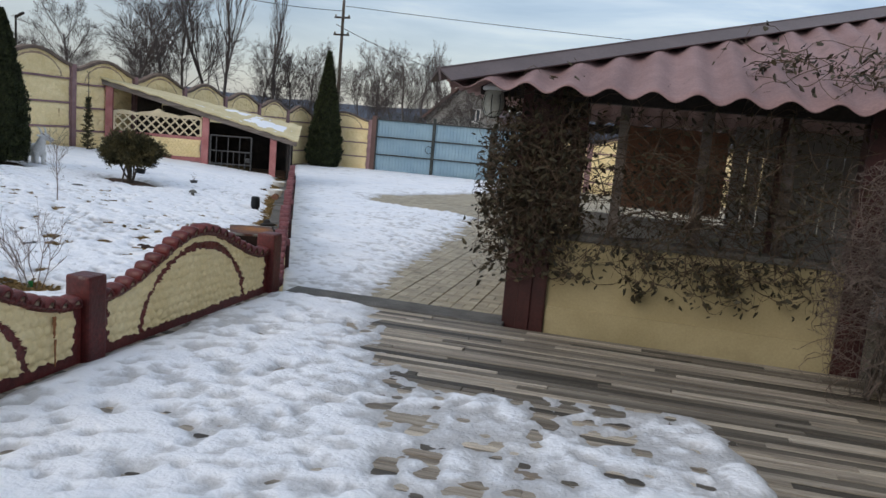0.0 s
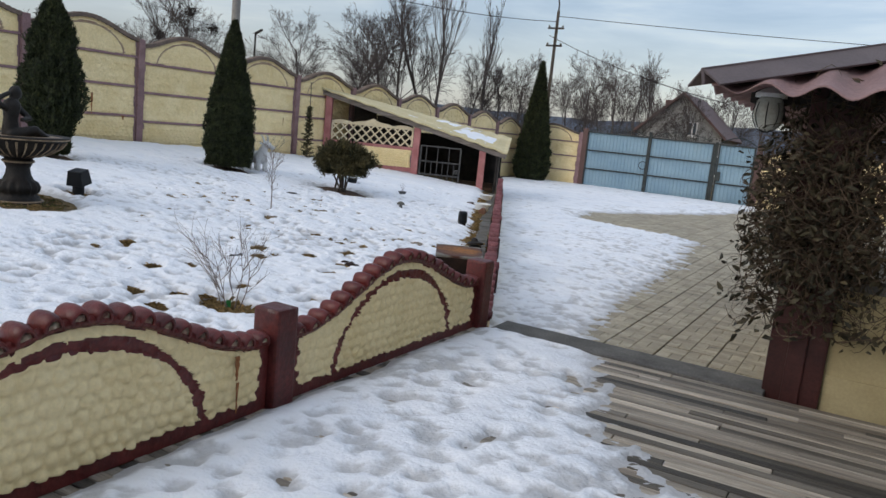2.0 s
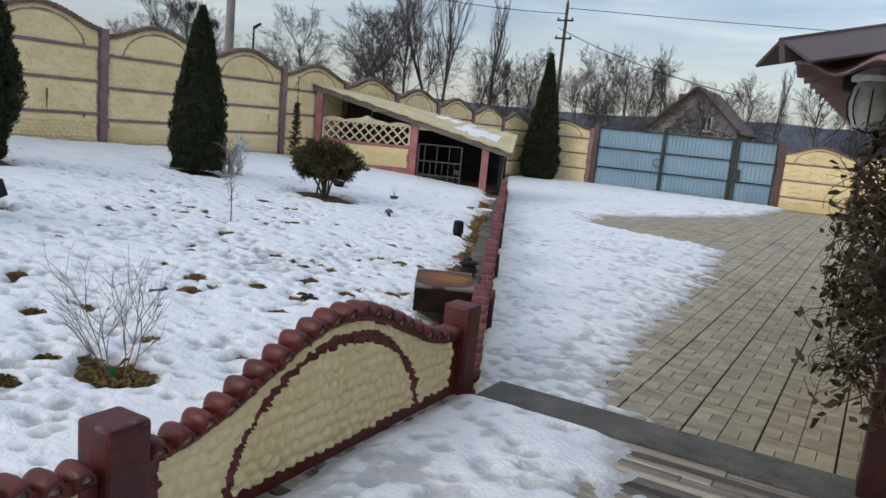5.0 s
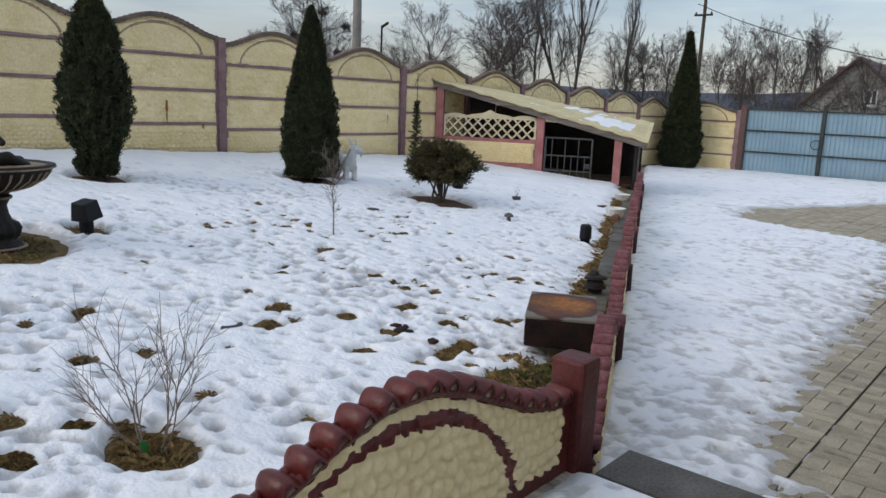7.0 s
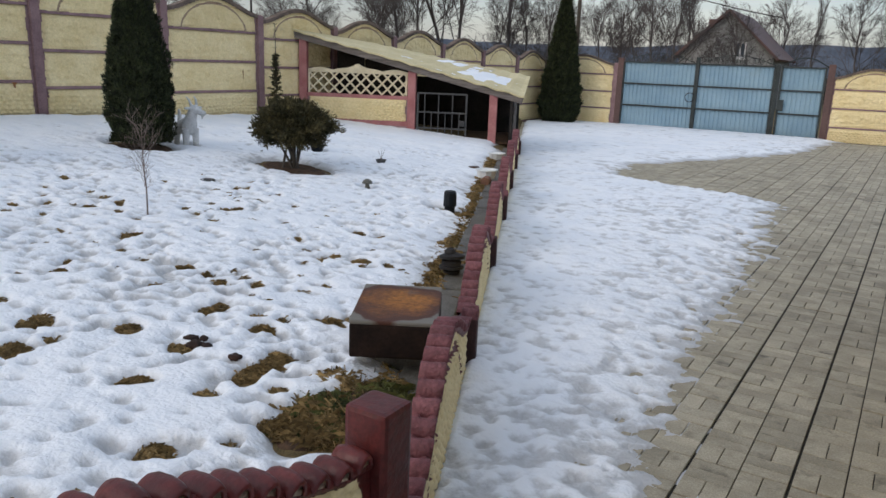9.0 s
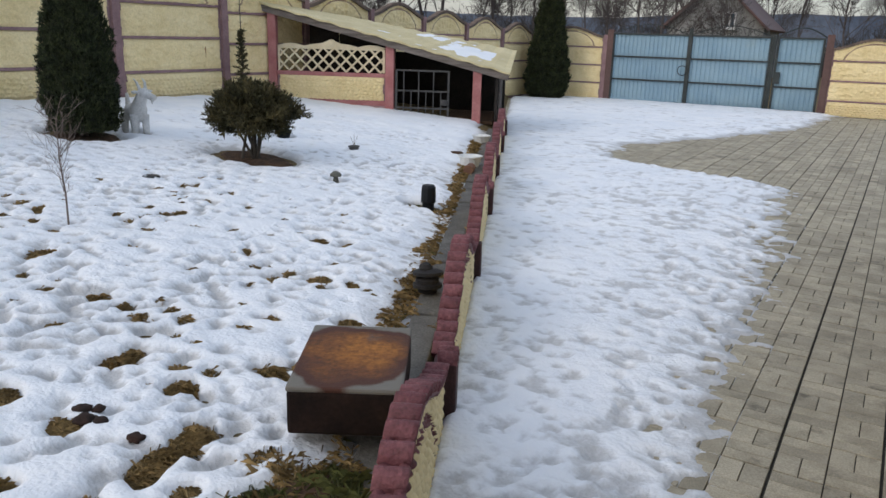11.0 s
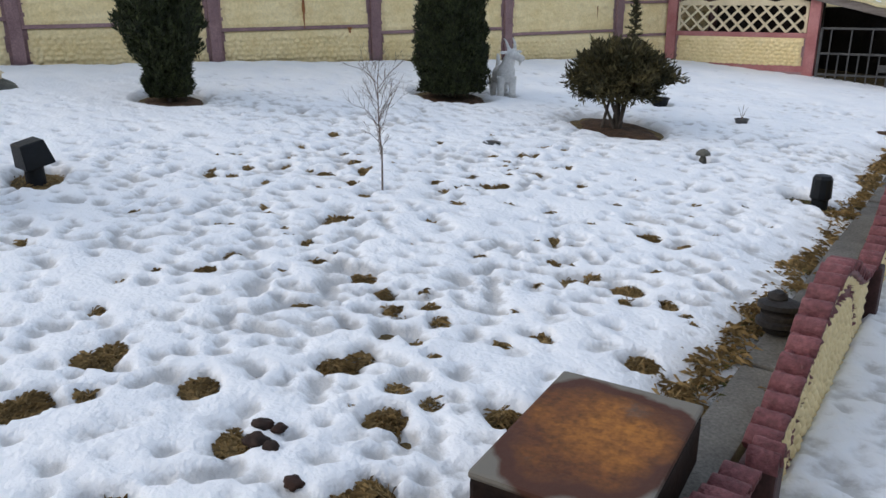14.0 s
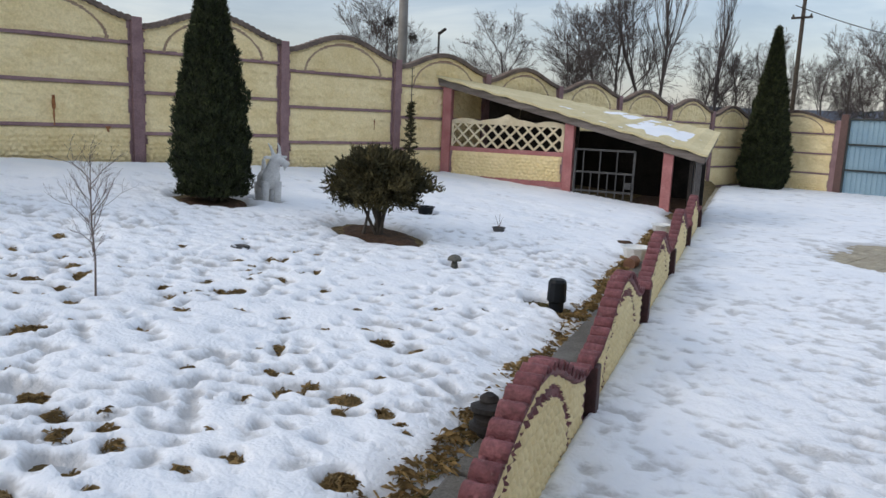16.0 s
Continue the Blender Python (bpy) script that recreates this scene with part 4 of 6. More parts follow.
# ---- unseen walls, added to close the deck and keep light off it ----
for nm, size, at in (("wall_east", (0.25, 7.2, 3.3), (1.78, 1.05, 1.5)), ("wall_south", (6.4, 0.25, 3.0), (-0.2, -2.7, 1.4))):
    tagged(part(nm, box(size, pose(*at)), M["render_grey"]), "unseen plain grey wall added to shade the deck", "wall", kind="structure")

# ---- climbing plants ----


def tangle(name, label, category, centre, spread, count, length, leaves, hang=0.3, seed=1, mat="vine", leaf="dry_leaf", thick=0.005):
    """Woody runners that wander through a block of space, with dry leaves along them."""
    r = random.Random(seed)
    tb = Tubes(3)
    lv, lf = [], []
    for i in range(count):
        lim = lambda q: max(-2.3, min(2.3, r.gauss(0, q)))
        p = Vector(centre) + Vector((lim(1) * spread[0], lim(1) * spread[1], lim(1) * spread[2]))
        d = Vector((r.gauss(0, 1), r.gauss(0, 0.45), r.gauss(0, 0.7))).normalized()
        pts = [p.copy()]
        n = r.randint(9, 14)
        for s in range(n):
            d = (d + Vector((r.gauss(0, 0.26), r.gauss(0, 0.18), r.gauss(0, 0.26) - hang * 0.08))).normalized()
            back = p - Vector(centre)
            for k in range(3):
                if abs(back[k]) > 2.2 * spread[k]:
                    d[k] -= 0.45 * math.copysign(1, back[k])
            d.normalize()
            p = p + d * length / n * r.uniform(0.6, 1.4)
            pts.append(p.copy())
            for q in range(leaves):
                if r.random() < 0.28 * (1.6 if i % 3 == 0 else 0.5):
                    c = p + Vector((r.gauss(0, 0.03), r.gauss(0, 0.03), r.gauss(0, 0.03) - 0.015))
                    u = Vector((r.gauss(0, 1), r.gauss(0, 1), r.gauss(0, 1))).normalized()
                    w = u.orthogonal().normalized()
                    h = u.cross(w)
                    sz = r.uniform(0.011, 0.027)
                    k = len(lv)
                    e1, e2 = h * sz * r.uniform(0.15, 0.6), h * sz * r.uniform(0.0, 0.5)
                    lv.extend([c - u * sz * 1.3, c - u * sz * 0.5 + w * sz * 0.65 + e1, c + u * sz * 0.5 + w * sz * 0.5 + e2, c + u * sz * 1.3 + e2,
                               c + u * sz * 0.5 - w * sz * 0.5 + e2, c - u * sz * 0.5 - w * sz * 0.65 + e1])
                    lf.extend([(k, k + 1, k + 2, k + 3), (k, k + 3, k + 4, k + 5)])
        t = r.uniform(0.35, 1.0) * thick
        tb.path(pts, t, t * 0.35)
    ob = thing(name, Matrix(), label, category)
    tagged(put("runner_growth", tb.mesh("runner_growth", M[mat]), ob), kind="stuff")
    if lf:
        tagged(put("leaves", mesh_from("leaves", lv, lf, [M[leaf]]), ob, None, "dark dried leaves"), kind="stuff")
    return ob


ivy = tangle("climbing_plant", "tangled leafless climber with dark dried leaves round the pavilion post", "climber", (-1.04, 5.98, 1.10), (0.145, 0.10, 0.31), 1150, 0.42, 1, seed=4)
tangle("climbing_plant", "tangled leafless climber with dark dried leaves over the pavilion opening", "climber", (0.20, 5.97, 1.08), (0.60, 0.09, 0.23), 400, 0.9, 1, seed=5)
tangle("climbing_plant", "thin climber runners with dried leaves hanging over the low wall", "climber", (0.05, 5.93, 0.66), (0.50, 0.03, 0.06), 46, 0.7, 4, hang=1.0, seed=6)
tangle("climbing_plant", "dry climber runners lying on the corrugated roof", "climber", (1.15, 6.05, 1.98), (0.35, 0.25, 0.05), 60, 0.8, 4, seed=8)
tangle("shrub", "dense brown leafless twiggy shrub beside the deck", "shrub", (1.16, 5.36, 0.72), (0.11, 0.14, 0.30), 620, 0.45, 0, seed=9, mat="twig", thick=0.004)
tb = Tubes(4)
rr = random.Random(3)
for i in range(9):
    x, y = 1.18 + rr.uniform(-.05, .05), 5.36 + rr.uniform(-.1, .1)
    tb.path([(x + 0.02 * s, y + rr.gauss(0, .03), 0.02 + s * 0.16) for s in range(6)], 0.012, 0.007)
put("trunk", tb.mesh("trunk", M["bark"]), bpy.data.objects["shrub"])

# ---- animal shed ----
c25, s25 = math.cos(ANG2), math.sin(ANG2)
SA = Vector((-12.0, 15.42, 0))
shed = thing("shed", pose(SA.x, SA.y, 0, 0, 0, 25), "low lean-to shed with pink posts and sloping yellow roof", "shed")
for x, h in ((0.02, 1.80), (2.12, 1.30), (3.66, 0.92)):
    part("post", box((0.15, 0.14, h + 0.2), pose(x, 0, h / 2 - 0.1), 0.01), M["pink"], shed, "pink painted concrete post")
# lower infill panel, lattice above it
put("infill_panel", ROCKY, shed, pose(0.10, 0.0, 0.25, 0, 0, -90) @ Matrix.Diagonal((1, 1.01, 0.95, 1)), "yellow cast panel of rounded stones")
for z in (0.25, 0.73):
    part("rail", box((1.96, 0.085, 0.07 if z > 0.5 else 0.10), pose(1.07, 0, z), 0.008), M["pink"], shed)
part("plinth", box((2.1, 0.10, 0.30), pose(1.07, 0, 0.06), 0.008), M["mauve"], shed)


def lattice():
    bm = bmesh.new()
    w, z0, h = 1.92, 0.77, 0.42
    top = lambda x: h * (1.0 + 0.10 * abs(math.sin(x / w * math.pi * 4))) + 0.10 * math.exp(-((x - w / 2) / 0.13) ** 2)
    gap = 0.205
    for sgn in (1, -1):
        c = -h
        while c < w + h:
            pts = []
            x0, x1 = (c, c + h) if sgn > 0 else (c + h, c)
            n = 14
            run = []
            for i in range(n + 1):
                x, z = x0 + (x1 - x0) * i / n, h * i / n
                if 0 <= x <= w:
                    run.append((x, z))
            if len(run) > 1:
                (xa, za), (xb_, zb_) = run[0], run[-1]
                ln = math.hypot(xb_ - xa, zb_ - za)
                a = math.degrees(math.atan2(zb_ - za, xb_ - xa))
                add_box(bm, (ln, 0.034, 0.032), pose(0.11 + (xa + xb_) / 2, 0.004 * sgn, z0 + (za + zb_) / 2, 0, -a, 0), 0)
            c += gap
    n = 60
    for i in range(n):
        x = (i + 0.5) * w / n
        t = top(x)
        add_box(bm, (w / n * 1.02, 0.046, t - h + 0.05), pose(0.11 + x, 0, z0 + h + (t - h) / 2 - 0.015), 0)
    for x in (0.02, w - 0.02):
        add_box(bm, (0.04, 0.046, h), pose(0.11 + x, 0, z0 + h / 2), 0)
    bmesh.ops.create_uvsphere(bm, u_segments=14, v_segments=8, radius=0.085, matrix=pose(0.11 + w / 2, 0, z0 + h + 0.05) @ Matrix.Diagonal((1.1, 0.4, 1, 1)))
    return bm


part("lattice", lattice(), M["cream"], shed, "cream cast diamond lattice with a shell crest")
# barred door
door = put("door", None, shed, pose(2.24, -0.04, -0.08), "grey steel barred door")
DW, DH = 0.92, 0.92
for x in (0.0, DW):
    part("stile", box((0.035, 0.03, DH), pose(x, 0, DH / 2)), M["grey_metal"], door)
for z in (0.02, DH, DH * 0.62, DH * 0.3):
    part("crossbar", box((DW, 0.026, 0.03), pose(DW / 2, 0, z)), M["grey_metal"], door)
for i in range(1, 7):
    part("bar", box((0.018, 0.018, DH if i % 2 else DH * 0.62), pose(DW * i / 7, 0, DH / 2 if i % 2 else DH * 0.31)), M["grey_metal"], door)
part("lock", box((0.10, 0.05, 0.10), pose(DW - 0.07, -0.02, DH * 0.42), 0.008), M["grey_metal"], door)
# dark inside: the gloom is painted as near-black walls
part("side_wall", box((0.05, 1.9, 0.95), pose(4.0, 0.92, 0.38), 0), M["dark_wood_and_shade"], shed)
part("side_wall", box((3.6, 0.05, 1.2), pose(2.3, 2.05, 0.5), 0), M["dark_wood_and_shade"], shed)
part("shed_floor", box((3.9, 2.0, 0.05), pose(2.0, 1.0, -0.02), 0), M["soil"], shed)
for i in range(6):
    part("slat", box((0.02, 0.16, 0.80), pose(4.05, 0.14 + 0.27 * i, 0.33), 0), M["plank"], shed)
# added panels behind the lattice, black in place of interior shade
part("inner_wall", box((2.0, 0.06, 1.3), pose(1.05, 1.0, 0.55), 0), M["dark_wood_and_shade"], shed)
part("inner_wall", box((0.9, 0.06, 0.44), pose(0.52, 1.0, 1.42), 0), M["dark_wood_and_shade"], shed)
part("inner_wall", box((0.9, 0.06, 0.22), pose(1.44, 1.0, 1.31), 0), M["dark_wood_and_shade"], shed)
# sloping roof: corners front left, front right, back right, back left in the shed's own axes
inv = Matrix(pose(SA.x, SA.y, 0, 0, 0, 25)).inverted()
RC = [Vector((-0.22, -0.16, 1.93)), Vector((4.22, -0.16, 0.86)), inv @ Vector((-8.86, 18.85, 1.20)), inv @ Vector((-11.93, 17.6, 1.74))]
bm = bmesh.new()
n = 44
top, bot = [], []
for i in range(n + 1):
    q = i / n
    a, b = RC[0].lerp(RC[1], q), RC[3].lerp(RC[2], q)
    lift = 0.012 * math.sin(q * n * math.pi / 2)
    top.append((bm.verts.new(a + Vector((0, 0, lift))), bm.verts.new(b + Vector((0, 0, lift)))))
    bot.append((bm.verts.new(a + Vector((0, 0, lift - 0.03))), bm.verts.new(b + Vector((0, 0, lift - 0.03)))))
for i in range(n):
    bm.faces.new((top[i][0], top[i + 1][0], top[i + 1][1], top[i][1]))
    bm.faces.new((bot[i][0], bot[i][1], bot[i + 1][1], bot[i + 1][0]))
    bm.faces.new((top[i][0], bot[i][0], bot[i + 1][0], top[i + 1][0]))
    bm.faces.new((top[i][1], top[i + 1][1], bot[i + 1][1], bot[i][1]))
bm.faces.new((top[0][0], top[0][1], bot[0][1], bot[0][0]))
bm.faces.new((top[n][0], bot[n][0], bot[n][1], top[n][1]))
part("roof", bm, M["shed_roof"], shed, "sloping yellow painted sheet roof")
d = RC[1] - RC[0]
m = Matrix.Translation((RC[0] + RC[1]) / 2 + Vector((0, 0.06, -0.09))) @ d.to_track_quat("X", "Z").to_matrix().to_4x4()
part("roof_board", box((d.length - 0.06, 0.05, 0.11), m, 0.006), M["plank"], shed, "grey weathered edge board")
d = RC[2] - RC[1]
m = Matrix.Translation((RC[1] + RC[2]) / 2 + Vector((-0.05, 0, -0.08))) @ d.to_track_quat("X", "Z").to_matrix().to_4x4()
part("roof_board", box((d.length - 0.1, 0.05, 0.10), m, 0.006), M["plank"], shed)
# melting snow on the roof
gxs, gys = np.linspace(0.36, 0.95, 90), np.linspace(0.06, 0.94, 60)
U, V = np.meshgrid(gxs, gys, indexing="ij")
th = 0.02 * fbm(U * 4.2, V * 9, 0.9, 201) - 0.010 + 0.030 * np.exp(-((U - 0.78) / 0.10) ** 2 - ((V - 0.42) / 0.22) ** 2) + 0.022 * np.exp(-((U - 0.52) / 0.10) ** 2 - ((V - 0.75) / 0.15) ** 2)
vs = []
for i in range(90):
    for j in range(60):
        u, v = U[i, j], V[i, j]
        p = RC[0].lerp(RC[1], u).lerp(RC[3].lerp(RC[2], u), v)
        vs.append((p.x, p.y, p.z + 0.012 + max(-0.05, th[i, j] - 0.012)))
fs = [(i * 60 + j, (i + 1) * 60 + j, (i + 1) * 60 + j + 1, i * 60 + j + 1) for i in range(89) for j in range(59) if th[i:i + 2, j:j + 2].max() > 0]
me = mesh_from("snow", vs, fs, [M["snow"]], smooth=True)
me.attributes.new("thin", "FLOAT", "POINT")
tagged(put("snow", me, None, pose(SA.x, SA.y, 0, 0, 0, 25)), "thin melting snow patches on the shed roof", "snow", kind="stuff")

# ---- rusty metal box on blocks ----
rust = material("rusty_sheet_steel", (0.10, 0.032, 0.009), (0.30, 0.115, 0.022), 4, 0.75, 45, 0.4, 0.3, 60, stain=(0.10, 0.095, 0.085), stain_scale=3, stain_at=0.60, gloss_vary=0.2)
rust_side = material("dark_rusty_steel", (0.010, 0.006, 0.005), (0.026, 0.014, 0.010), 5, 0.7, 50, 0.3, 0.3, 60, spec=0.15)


def rusty_top():
    """Rust in the middle of the lid, bare grey steel round its rim."""
    m = rust
    n, l = m.node_tree.nodes, m.node_tree.links
    b = n["Principled BSDF"]
    old = b.inputs["Base Color"].links[0].from_socket
    co = n.new("ShaderNodeTexCoord")
    ns = n.new("ShaderNodeTexNoise")
    ns.inputs["Scale"].default_value, ns.inputs["Detail"].default_value = 4.2, 9
    l.new(co.outputs["Object"], ns.inputs["Vector"])
    ln = n.new("ShaderNodeVectorMath")
    ln.operation = "LENGTH"
    mp = n.new("ShaderNodeMapping")
    mp.inputs["Scale"].default_value = (3.6, 2.9, 0)
    l.new(co.outputs["Object"], mp.inputs["Vector"])
    l.new(mp.outputs[0], ln.inputs[0])
    ad = n.new("ShaderNodeMath")
    ad.operation = "MULTIPLY_ADD"
    ad.inputs[1].default_value = 0.9
    l.new(ns.outputs["Fac"], ad.inputs[0])
    l.new(ln.outputs["Value"], ad.inputs[2])
    for lo, hi, colour, first in ((1.02, 1.22, (0.070, 0.024, 0.013), True), (1.34, 1.42, (0.17, 0.155, 0.13), False)):
        mr = n.new("ShaderNodeMapRange")
        mr.inputs["From Min"].default_value, mr.inputs["From Max"].default_value = lo, hi
        l.new(ad.outputs[0], mr.inputs["Value"])
        mx = n.new("ShaderNodeMix")
        mx.data_type = "RGBA"
        mx.inputs["B"].default_value = (*colour, 1)
        l.new(mr.outputs[0], mx.inputs["Factor"])
        l.new(old, mx.inputs["A"])
        old = mx.outputs["Result"]
    l.new(old, b.inputs["Base Color"])


rusty_top()
chest = thing("metal_box", pose(-3.935, 7.23, 0.06, 0, 0, 30), "rusty sheet steel box standing on concrete blocks beside the low fence", "box")
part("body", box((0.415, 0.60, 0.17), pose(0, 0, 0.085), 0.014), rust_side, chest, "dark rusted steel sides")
part("lid", box((0.42, 0.605, 0.022), pose(0, 0, 0.178), 0.010), rust, chest, "orange rusted lid with bare grey rim")
for x, y in ((-0.02, -0.05), (0.0, 0.2)):
    tagged(part("block", box((0.32, 0.16, 0.26), pose(-3.935, 7.23, -0.075, 0, 0, 30) @ pose(x, y, 0), 0.012), M["concrete"]), "dark wet concrete block under the rusty box", "block", group="blocks under the box")

# rusted discs stacked on the kerb
discs = thing("disc_stack", pose(-4.53, 8.72, -0.045), "stack of dark rusted round metal plates on the kerb", "metal discs")
for i, (r, z, tx) in enumerate(((0.06, 0.025, 2), (0.088, 0.06, -3), (0.07, 0.095, 3), (0.092, 0.13, -5), (0.04, 0.165, 8))):
    part("disc", lathe([(r * 0.4, -0.02), (r, -0.008), (r, 0.012), (r * 0.55, 0.028), (r * 0.5, 0.03)], 22), M["iron"], discs, "", pose(0.01 * math.sin(i), 0.012 * math.cos(i * 2), z, tx, tx, 0), smooth=False)

# ---- fountain with a seated figure ----
fz = garden_z(-7.46, 5.3)
fountain = thing("fountain", pose(-7.46, 5.30, fz - 0.03), "dark bronzed garden fountain bowl on a turned pedestal", "fountain")
part("pedestal", lathe([(0.21, 0), (0.21, 0.035), (0.18, 0.05), (0.175, 0.075), (0.145, 0.09), (0.165, 0.12), (0.175, 0.165), (0.155, 0.205), (0.125, 0.225),
                        (0.105, 0.27), (0.095, 0.33), (0.115, 0.375), (0.13, 0.385), (0.13, 0.40), (0.105, 0.415)], 64, 0.07, 14, 5, 7), M["fountain"], fountain, "dark turned pedestal with gadroons", smooth=True)
part("bowl", lathe([(0.10, 0.41), (0.14, 0.43), (0.25, 0.465), (0.345, 0.525), (0.385, 0.585), (0.40, 0.592), (0.42, 0.605), (0.42, 0.625), (0.39, 0.63), (0.36, 0.615), (0.25, 0.56), (0.02, 0.54)], 64, 0.022, 32, 1, 4), M["fountain"], fountain, "ribbed dark bowl", smooth=True)
tb = Tubes(4)
for i in range(32):
    a = 2 * math.pi * i / 32
    tb.path([(r * math.cos(a), r * math.sin(a), z) for r, z in ((0.17, 0.438), (0.26, 0.468), (0.352, 0.527), (0.388, 0.58))], 0.004, 0.010)
put("ribs", tb.mesh("ribs", M["gilt"]), fountain, None, "worn bronze ribs under the rim")
part("rim", lathe([(0.405, 0.598), (0.424, 0.604), (0.424, 0.612), (0.405, 0.616)], 48), M["gilt"], fountain, "worn bronze rim")
part("ring", lathe([(0.205, 0.03), (0.214, 0.036), (0.205, 0.045)], 40), M["gilt"], fountain)
part("ring", lathe([(0.128, 0.38), (0.136, 0.39), (0.128, 0.40)], 40), M["gilt"], fountain)


def figure():
    """A seated figure as one plain cast shape."""
    bm = bmesh.new()

    def limb(a, b, ra, rb):
        a, b = Vector(a), Vector(b)
        d = b - a
        m = Matrix.Translation((a + b) / 2) @ d.to_track_quat("Z", "Y").to_matrix().to_4x4()
        bmesh.ops.create_cone(bm, cap_ends=True, segments=14, radius1=ra, radius2=rb, depth=d.length, matrix=m)
        for p, r in ((a, ra), (b, rb)):
            bmesh.ops.create_uvsphere(bm, u_segments=14, v_segments=8, radius=r, matrix=Matrix.Translation(p))

    limb((0, 0, 0.06), (0.0, 0.0, 0.20), 0.075, 0.06)
    limb((0, 0, 0.20), (0.0, 0.01, 0.31), 0.058, 0.075)
    limb((0.0, 0.02, 0.33), (0.005, 0.035, 0.37), 0.03, 0.028)
    bmesh.ops.create_uvsphere(bm, u_segments=16, v_segments=10, radius=0.058, matrix=pose(0.0, 0.05, 0.425) @ Matrix.Diagonal((0.9, 1.0, 1.15, 1)))
    limb((0.0, -0.08, 0.30), (-0.03, -0.19, 0.34), 0.03, 0.026)
    limb((-0.03, -0.19, 0.34), (0.0, -0.03, 0.42), 0.026, 0.02)
    limb((0.0, 0.085, 0.30), (0.08, 0.13, 0.21), 0.03, 0.026)
    limb((0.08, 0.13, 0.21), (0.1, 0.02, 0.20), 0.024, 0.02)
    limb((0.03, 0.04, 0.05), (0.12, 0.22, 0.07), 0.062, 0.048)
    limb((0.12, 0.22, 0.07), (0.08, 0.34, 0.03), 0.045, 0.028)
    limb((0.04, -0.02, 0.06), (0.16, 0.10, 0.11), 0.060, 0.045)
    limb((0.16, 0.10, 0.11), (0.18, 0.27, 0.03), 0.042, 0.026)
    bmesh.ops.create_cone(bm, cap_ends=True, segments=20, radius1=0.16, radius2=0.12, depth=0.06, matrix=pose(0.03, 0.04, 0.01))
    return bm


st = tagged(part("statue", figure(), M["fountain"], None, "", pose(-7.48, 5.24, fz + 0.53, 0, 0, 20), smooth=True), "dark bronzed seated figure statue in the fountain bowl", "statue")
md = st.modifiers.new("blend", "REMESH")
md.mode, md.voxel_size, md.use_smooth_shade = "VOXEL", 0.009, True

# ---- garden lamps and small things ----


def spot_lamp(x, y, turn, label):
    ob = thing("garden_lamp", pose(x, y, garden_z(x, y), 0, 0, turn), label, "lamp")
    part("body", lathe([(0.055, -0.02), (0.055, 0.11)], 20), M["plastic"], ob)
    bm = bmesh.new()
    bmesh.ops.create_cone(bm, cap_ends=True, segments=4, radius1=0.125, radius2=0.10, depth=0.15, matrix=pose(0, 0, 0.185, 9, -7, 45))
    bmesh.ops.bevel(bm, geom=bm.edges[:], offset=0.006, segments=1, affect="EDGES")
    part("shade", bm, M["plastic"], ob, "black plastic shade")
    return ob


spot_lamp(-7.70, 6.07, 20, "black plastic garden lamp with square shade standing in snow")
pz = garden_z(-5.72, 10.64)
pipe = thing("vent_pipe", pose(-5.72, 10.64, pz - 0.03), "short black plastic vent pipe with cap on the lawn", "pipe")
part("pipe", lathe([(0.052, 0), (0.052, 0.16)], 22), M["plastic"], pipe, smooth=False)
part("cap", lathe([(0.056, 0.10), (0.066, 0.11), (0.062, 0.24), (0.05, 0.26), (0.03, 0.265)], 22, 0.02, 11, 1, 3), M["plastic"], pipe, "ribbed black cap")
mz = garden_z(-6.79, 10.68)
mush = thing("mushroom_ornament", pose(-6.79, 10.68, mz + 0.035), "small grey brown stone mushroom ornament in the snow", "ornament")
part("stem", lathe([(0.040, -0.05), (0.026, 0.03), (0.018, 0.06)], 14), M["stone"], mush, smooth=True)
part("cap", lathe([(0.02, 0.055), (0.058, 0.06), (0.052, 0.082), (0.03, 0.1), (0.006, 0.108)], 18), M["stone"], mush, smooth=True)


def pot(name, x, y, r, h, mat, label, z=None):
    zz = garden_z(x, y) + 0.04 if z is None else z
    ob = thing(name, pose(x, y, zz - 0.01), label, "plant pot")
    part("body", lathe([(r * 0.72, 0), (r * 0.95, h * 0.9), (r * 1.08, h * 0.9), (r * 1.08, h), (r * 0.92, h), (r * 0.85, h * 0.8), (0.005, h * 0.78)], 22, 0.02, 11, 0, 1), M[mat], ob)
    return ob


p = pot("plant_pot", -7.78, 12.26, 0.065, 0.07, "grey_metal", "small grey pot with dry sprigs on the snowy lawn")
tb = Tubes(3)
for i in range(6):
    a = i * 1.1
    tb.path([(0, 0, 0.06), (0.02 * math.cos(a), 0.02 * math.sin(a), 0.12), (0.05 * math.cos(a), 0.05 * math.sin(a), 0.17 + 0.02 * (i % 3))], 0.003, 0.001)
put("sprigs", tb.mesh("sprigs", M["twig"]), p)
pot("plant_pot", -8.74, 12.1, 0.095, 0.10, "plastic", "round black plastic pot sunk in snow")
pot("plant_pot", -6.56, 12.92, 0.14, 0.14, "white", "white ribbed plastic planter on the kerb", -0.04)
pot("plant_pot", -7.47, 14.9, 0.13, 0.13, "white", "white plastic planter on the kerb near the shed", -0.06)
clay = thing("clay_pipe", pose(-6.36, 12.55, 0.0, 90, 0, 20), "short brown clay pipe lying beside the planter", "pipe")
part("tube", lathe([(0.05, -0.1), (0.055, -0.1), (0.055, 0.1), (0.05, 0.1)], 18), M["terracotta"], clay)


